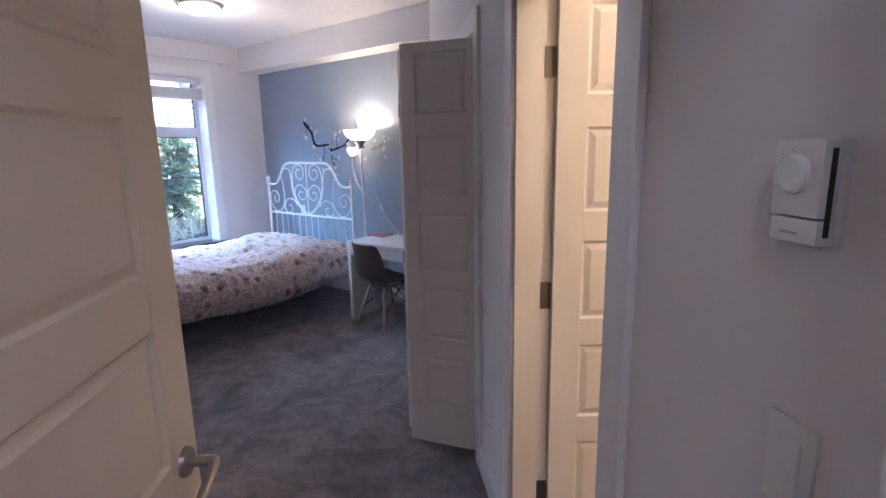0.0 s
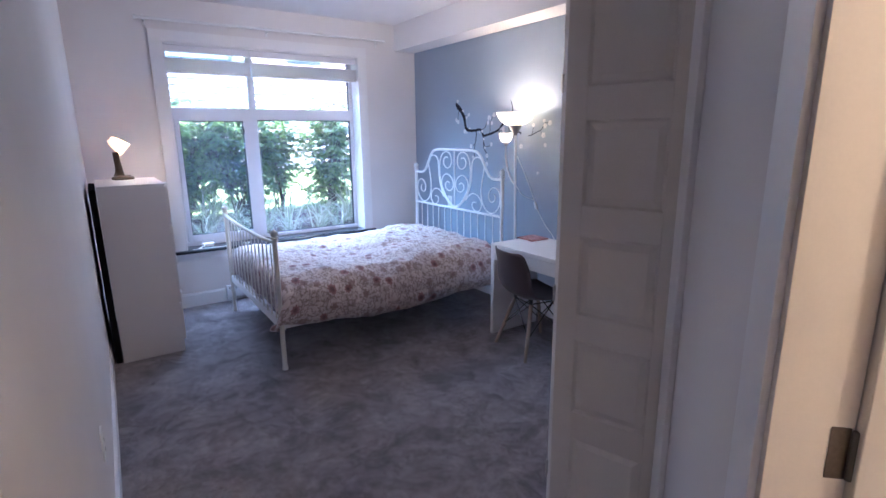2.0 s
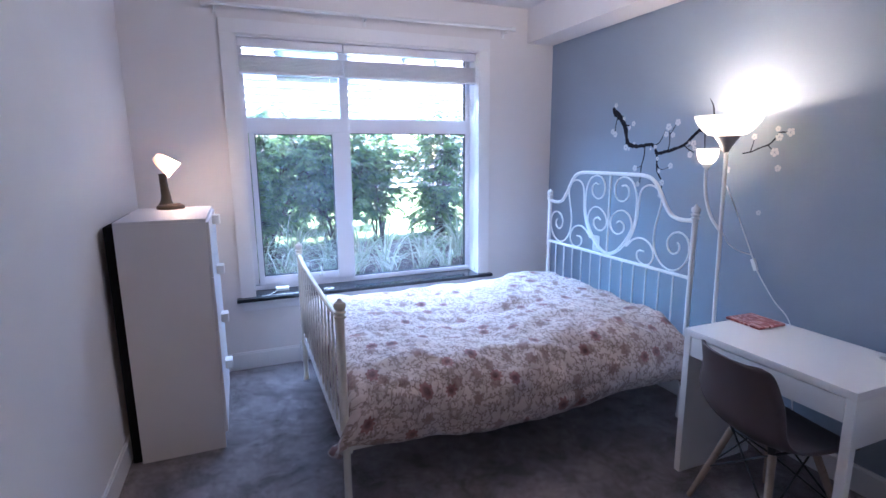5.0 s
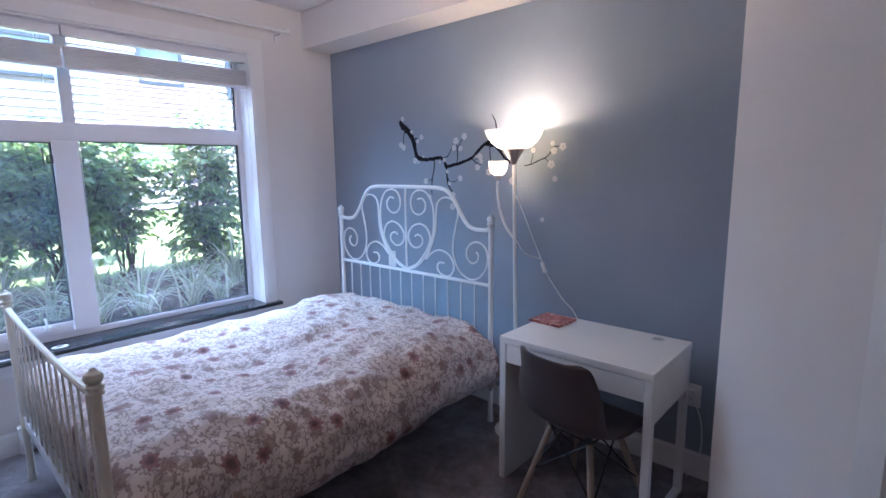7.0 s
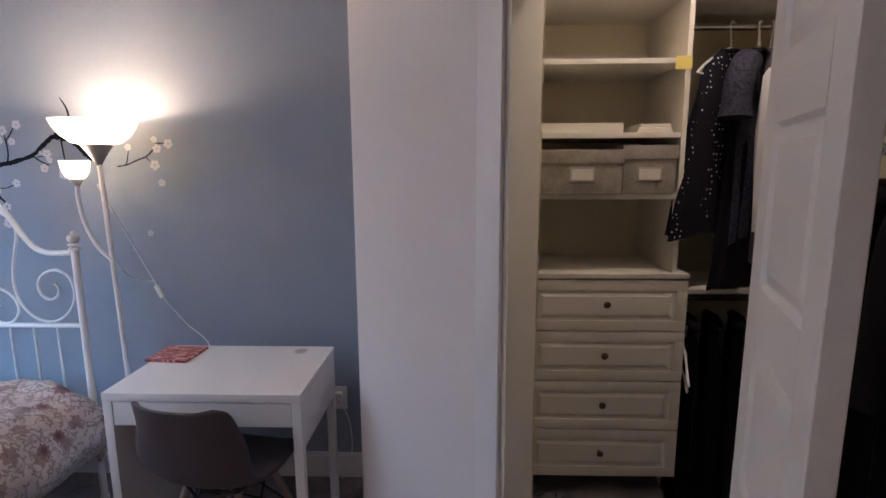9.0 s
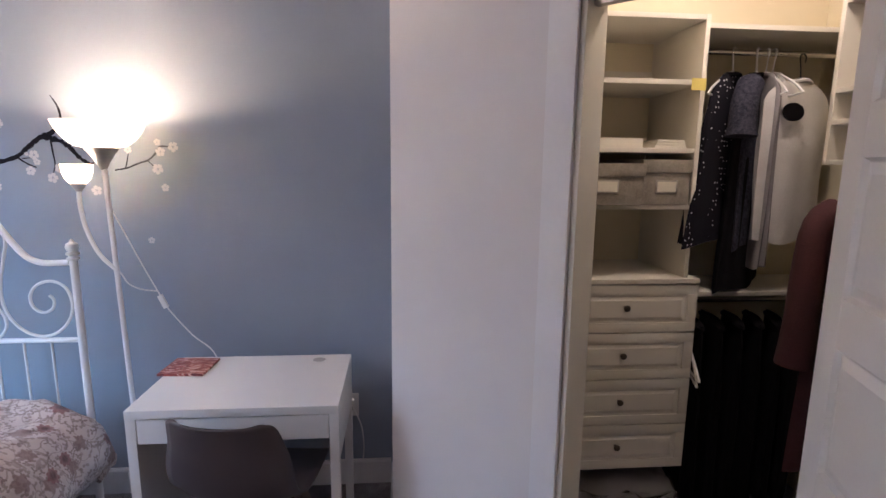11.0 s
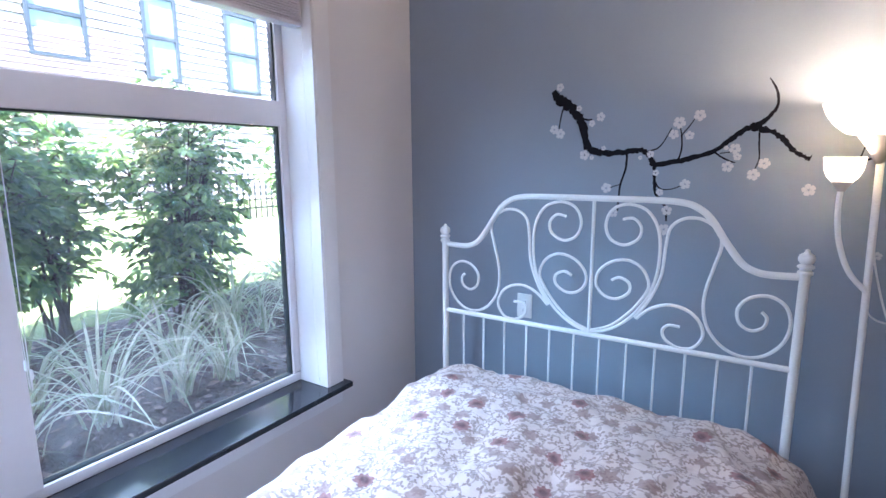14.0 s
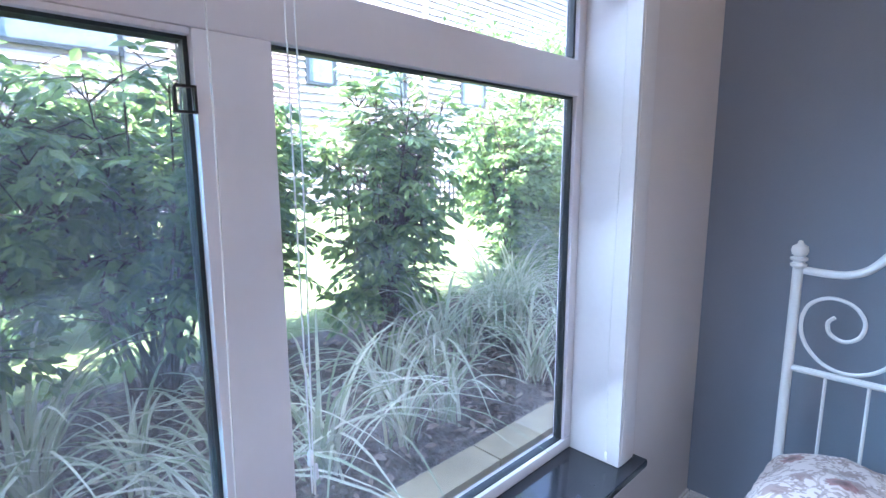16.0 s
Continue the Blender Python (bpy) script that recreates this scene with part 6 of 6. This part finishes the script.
def leaves(rng, centres, dirs, size, flat=0.5):
    """Pointed leaves of six corners, folded along the midrib."""
    verts, faces = [], []
    for c, d in zip(centres, dirs):
        d = Vector(d).normalized()
        up = Vector((rng.uniform(-0.7, 0.7), rng.uniform(-0.7, 0.7), rng.uniform(0.4, 1.4))).normalized()
        side = d.cross(up)
        if side.length < 0.1:
            continue
        side.normalize()
        nrm = side.cross(d)
        s = size * rng.uniform(0.6, 1.25)
        w = s * rng.uniform(0.19, 0.27)
        k = len(verts)
        c = Vector(c)
        droop = nrm * (-0.18 * s)
        verts += [c, c + d * s * 0.38 + side * w + nrm * 0.12 * w, c + d * s * 0.75 + side * w * 0.7 + droop * 0.5 + nrm * 0.1 * w, c + d * s + droop, c + d * s * 0.75 - side * w * 0.7 + droop * 0.5 + nrm * 0.1 * w, c + d * s * 0.38 - side * w + nrm * 0.12 * w, c + d * s * 0.6 + droop * 0.2 - nrm * 0.1 * w]
        faces += [(k, k + 1, k + 6), (k + 1, k + 2, k + 6), (k + 2, k + 3, k + 6), (k + 3, k + 4, k + 6), (k + 4, k + 5, k + 6), (k + 5, k, k + 6)]
    return verts, faces


def shrub(name, x, y, rx, ry, top, stems, leaf_n, size, label, category="shrub", seed=1, bare=0.25, material=LEAF, base=None):
    """Stems from one base, twigs along them, and leaves set on the twigs."""
    rng = random.Random(seed)
    z0 = ground_height(x, y) if base is None else base
    t = thing(name, label, category)
    bm = bmesh.new()
    twigs = []
    for k in range(stems):
        a = 2 * math.pi * k / stems + rng.uniform(-0.4, 0.4)
        r = rng.uniform(0.25, 0.95)
        tip = Vector((x + rx * r * math.cos(a), y + ry * r * math.sin(a), z0 + (top - z0) * rng.uniform(0.72, 1.0) * (1 - 0.12 * r)))
        mid = Vector((x + rx * r * 0.45 * math.cos(a) + rng.uniform(-0.05, 0.05), y + ry * r * 0.45 * math.sin(a) + rng.uniform(-0.05, 0.05), z0 + (tip.z - z0) * 0.5))
        path = spline([(x + rng.uniform(-0.08, 0.08), y + rng.uniform(-0.08, 0.08), z0 - 0.05), mid, tip], 5)
        tube(bm, path, [0.010 * (1 - 0.75 * i / (len(path) - 1)) for i in range(len(path))], 5)
        for q in range(16):
            f = rng.uniform(bare, 1.0) ** 0.8
            p = path[min(int(f * (len(path) - 1)), len(path) - 1)]
            b2 = rng.uniform(0, 6.28)
            reach = rng.uniform(0.10, 0.32)
            e = p + Vector((math.cos(b2) * reach * min(1, rx * 2), math.sin(b2) * reach, rng.uniform(-0.05, 0.20)))
            e.z = min(e.z, top + 0.02)
            twigs.append((p, e))
    for p, e in twigs:
        tube(bm, [p, (p + e) / 2 + Vector((0, 0, 0.02)), e], [0.004, 0.003, 0.0015], 4)
    part("stem", bm, BARK, t, smooth=60)
    cs, ds = [], []
    for k in range(leaf_n // 7):
        # one drooping spray: pairs of leaflets along a stalk and one at its tip
        p, e = twigs[rng.randrange(len(twigs))]
        c = p + (e - p) * rng.uniform(0.1, 1.0)
        out = (e - p).normalized() + Vector((rng.uniform(-1, 1), rng.uniform(-1, 1), rng.uniform(-0.7, 0.5))) * 0.8
        out.normalize()
        across = out.cross(Vector((0, 0, 1)))
        if across.length < 0.1:
            continue
        across.normalize()
        for q in range(3):
            at = c + out * size * (0.45 + 0.62 * q) - Vector((0, 0, 0.10 * size * q * q))
            for sd in (-1, 1):
                cs.append(at)
                ds.append(out * 0.75 + across * sd * 0.85 + Vector((0, 0, -0.45 + rng.uniform(-0.25, 0.25))))
        cs.append(c + out * size * 1.75 - Vector((0, 0, 0.5 * size)))
        ds.append(out + Vector((0, 0, -0.6)))
    v, f = leaves(rng, cs, ds, size)
    crown = new("crown", mesh_object("crown", v, f, material))
    crown.parent = t
    return t


shrub("garden_shrub", -7.10, 1.35, 0.42, 0.75, 2.06, 26, 8200, 0.068, "dense dark green leafy shrub close to the window", seed=4, bare=0.28)
shrub("garden_shrub", -7.12, 2.10, 0.42, 0.55, 2.10, 24, 7200, 0.068, "leafy green shrub with dark stems in the bed", seed=5, bare=0.30)
shrub("garden_shrub", -7.25, 2.62, 0.26, 0.30, 1.98, 12, 3400, 0.066, "narrow leafy shrub with bare lower stems", seed=21, bare=0.30)
shrub("garden_shrub", -7.05, 3.28, 0.32, 0.36, 2.14, 22, 5600, 0.066, "tall leafy shrub with many thin upright stems", seed=6, bare=0.20)
shrub("garden_shrub", -7.30, 4.72, 0.42, 0.62, 2.14, 22, 8200, 0.066, "upright leafy shrub behind the pale grasses", seed=22, bare=0.08)
shrub("garden_shrub", -7.20, 0.45, 0.45, 0.70, 2.02, 20, 6200, 0.076, "dense green shrub at the end of the bed", seed=7, bare=0.08)
shrub("garden_shrub", -7.80, 5.75, 0.55, 0.75, 2.10, 18, 5600, 0.080, "broad light green shrub beside the lawn", seed=8, bare=0.1, material=LEAF_B)
shrub("garden_shrub", -8.35, 1.70, 0.5, 1.0, 2.05, 16, 3600, 0.085, "leafy shrub standing behind the first row", seed=14, bare=0.15)
shrub("garden_shrub", -10.5, 8.1, 0.8, 0.9, 2.2, 14, 3000, 0.11, "light green shrub by the fence", seed=9, bare=0.2, material=LEAF_B)


def tree(x, y, h, r, seed):
    t = thing("garden_tree", "broadleaf tree standing before the far houses", "tree")
    rng = random.Random(seed)
    bm = bmesh.new()
    tube(bm, spline([(x, y, 0.4), (x + 0.08, y, h * 0.3), (x - 0.05, y + 0.1, h * 0.62), (x, y, h * 0.9)], 5), [0.16, 0.15, 0.14, 0.135, 0.13, 0.12, 0.11, 0.10, 0.09, 0.08, 0.07, 0.06, 0.05, 0.04, 0.03, 0.02], 10)
    limbs = []
    for k in range(14):
        a, z = rng.uniform(0, 6.28), h * rng.uniform(0.35, 0.85)
        e = Vector((x + r * rng.uniform(0.5, 1) * math.cos(a), y + r * rng.uniform(0.5, 1) * math.sin(a), z + rng.uniform(0.2, 0.9)))
        tube(bm, spline([(x, y, z - 0.3), ((x + e.x) / 2, (y + e.y) / 2, z + 0.1), e], 3), [0.05, 0.045, 0.04, 0.033, 0.026, 0.02, 0.012], 6)
        limbs.append((Vector((x, y, z)), e))
    part("trunk", bm, BARK, t, smooth=60)
    cs, ds = [], []
    for k in range(3600):
        p, e = limbs[rng.randrange(14)]
        c = p + (e - p) * rng.uniform(0.3, 1.1) + Vector((rng.gauss(0, 0.28), rng.gauss(0, 0.28), rng.gauss(0, 0.24)))
        cs.append(c)
        ds.append((rng.uniform(-1, 1), rng.uniform(-1, 1), rng.uniform(-1, 0.4)))
    v, f = leaves(rng, cs, ds, 0.16)
    new("crown", mesh_object("crown", v, f, LEAF_B)).parent = t
    return t


tree(-13.0, 12.5, 5.0, 1.8, 3)


def grass_clump(rng, blades, length):
    verts, faces = [], []
    for k in range(blades):
        a = rng.uniform(0, 6.28)
        lean = rng.uniform(0.25, 1.0)
        ln = length * rng.uniform(0.6, 1.1)
        w = rng.uniform(0.0048, 0.0102)
        o = Vector((rng.gauss(0, 0.03), rng.gauss(0, 0.03), 0))
        d = Vector((math.cos(a), math.sin(a), 0))
        side = Vector((-d.y, d.x, 0))
        n0 = len(verts)
        seg = 7
        for i in range(seg + 1):
            f = i / seg
            p = o + d * (ln * lean * (0.35 * f + 0.55 * f * f)) + Vector((0, 0, ln * (0.95 * f - (0.25 + 0.62 * lean) * f * f)))
            ww = w * (1 - f ** 2.5) + 0.0006
            verts += [p + side * ww, p - Vector((0, 0, ww * 0.5)), p - side * ww]
        for i in range(seg):
            q = n0 + 3 * i
            faces += [(q, q + 1, q + 4, q + 3), (q + 1, q + 2, q + 5, q + 4)]
    return mesh_object("blades", verts, faces, BLADE, True)


rng = random.Random(12)
CLUMPS = [grass_clump(rng, n_, ln_) for n_, ln_ in ((36, 1.02), (30, 0.88), (40, 1.10), (27, 0.84))]
spots = []
for k in range(28):
    row_n, col_n = k % 2, k // 2
    spots.append((-6.42 - 0.30 * row_n + rng.uniform(-0.07, 0.07), 0.40 + 0.34 * col_n + 0.17 * row_n + rng.uniform(-0.06, 0.06)))
for k, (x, y) in enumerate(p for i, p in enumerate(spots) if i % 5 != 3):
    t = thing("ornamental_grass", "arching clump of pale variegated grass in the bed", "grass clump", pose(x, y, ground_height(x, y) - 0.01, rz=k * 67), group="grass clumps")
    new("blades", CLUMPS[k % 4]).parent = t
tall = grass_clump(rng, 90, 1.15)
for x, y in ((-6.90, 4.02), (-7.00, 4.36)):
    t = thing("ornamental_grass", "tall dry pale grass clump beside the shrub", "grass clump", pose(x, y, ground_height(x, y) - 0.01, rz=x * 40), group="grass clumps")
    new("blades", tall).parent = t
rng = random.Random(5)
cs, ds = [], []
for k in range(2800):
    x, y = rng.uniform(-7.4, -6.2), rng.uniform(-0.5, 5.5)
    cs.append((x, y, ground_height(x, y) + rng.uniform(0.004, 0.02)))
    ds.append((rng.uniform(-1, 1), rng.uniform(-1, 1), rng.uniform(-0.1, 0.25)))
v, f = leaves(rng, cs, ds, 0.058)
tagged(new("leaf_litter", mesh_object("leaf_litter", v, f, LITTER)), "dry brown fallen leaves scattered on the soil", "leaf litter", kind="stuff")
# fence
fence = thing("metal_fence", "black metal picket fence beyond the lawn", "fence")
for z in (0.75, 1.28):
    bm = bmesh.new()
    box(bm, -12.02, -11.98, 6.0, 14.0, z, z + 0.035)
    part("rail", bm, FENCE, fence)
for k in range(64):
    y = 6.03 + k * 0.125
    bm = bmesh.new()
    box(bm, -12.012, -11.988, y, y + 0.02, 0.57, 1.40 if k % 16 else 1.50)
    part("picket" if k % 16 else "post", bm, FENCE, fence)


# ---- house across the lawn ----
house = thing("apartment_building", "pale lap-sided apartment building with dark framed windows", "building")
BX = -16.0
BW = [(2.37, 4.06, 3.66, 5.20), (5.78, 6.66, 3.76, 5.35), (7.95, 8.60, 3.58, 5.30), (10.0, 10.85, 3.52, 5.35), (-1.2, 0.4, 3.3, 5.0), (13.2, 14.2, 3.5, 5.3), (2.6, 3.7, 5.6, 7.2), (6.0, 7.0, 6.2, 7.6)]
# wall darker than its boards, so the open gaps show as lap shadows
bm = bmesh.new()
box(bm, BX - 8, BX - 0.02, -14, 26, 0.3, 8.6)
part("wall", bm, LAP_SHADE, house, smooth=0)
bm = bmesh.new()
box(bm, BX - 8.4, BX + 0.5, -14.5, 26.5, 8.6, 8.9)
part("roof", bm, ROOF, house, smooth=0)
# each course of siding stops at the windows; a brown bay stands at y 5 to 5.6
for k in range(44):
    z = 0.6 + k * 0.18
    runs = [(-14.0, 26.0)]
    for y0, y1, w0, w1 in BW:
        if w0 - 0.1 < z + 0.09 < w1 + 0.1:
            cut = []
            for a, b2 in runs:
                if y0 - 0.09 > a and y1 + 0.09 < b2:
                    cut += [(a, y0 - 0.09), (y1 + 0.09, b2)]
                else:
                    cut.append((a, b2))
            runs = cut
    bm = bmesh.new()
    for a, b2 in runs:
        vs = [bm.verts.new(p) for p in ((BX - 0.015, a, z + 0.018), (BX + 0.034, a, z + 0.018), (BX - 0.012, a, z + 0.182), (BX - 0.015, b2, z + 0.018), (BX + 0.034, b2, z + 0.018), (BX - 0.012, b2, z + 0.182))]
        bm.faces.new((vs[1], vs[4], vs[5], vs[2]))
        bm.faces.new((vs[0], vs[3], vs[4], vs[1]))
    part("siding_board", bm, SIDING, house, smooth=0)
for y0, y1, z0, z1 in BW:
    w = new("window")
    w.parent = house
    for d in ((y0 - 0.08, y0, z0 - 0.08, z1 + 0.08), (y1, y1 + 0.08, z0 - 0.08, z1 + 0.08), (y0, y1, z1, z1 + 0.08), (y0, y1, z0 - 0.08, z0), (y0, y1, (z0 + z1) / 2 - 0.04, (z0 + z1) / 2 + 0.04)):
        bm = bmesh.new()
        box(bm, BX - 0.01, BX + 0.055, *d)
        part("frame", bm, DARK_FRAME, w, smooth=0)
    bm = bmesh.new()
    box(bm, BX - 0.012, BX + 0.01, y0, y1, z0, z1)
    part("pane", bm, FAR_GLASS, w, smooth=0)
bm = bmesh.new()
for k in range(16):
    z = 2.35 + k * 0.115
    vs = [bm.verts.new(p) for p in ((BX + 0.05, 4.9, z), (BX + 0.05, 7.6, z), (BX + 0.03, 7.6, z + 0.115), (BX + 0.03, 4.9, z + 0.115))]
    bm.faces.new(vs)
for y in (11.6,):
    box(bm, BX, BX + 0.1, y, y + 0.12, 0.6, 8.6)
part("brown_cladding", bm, SIDING_B, house, smooth=0)
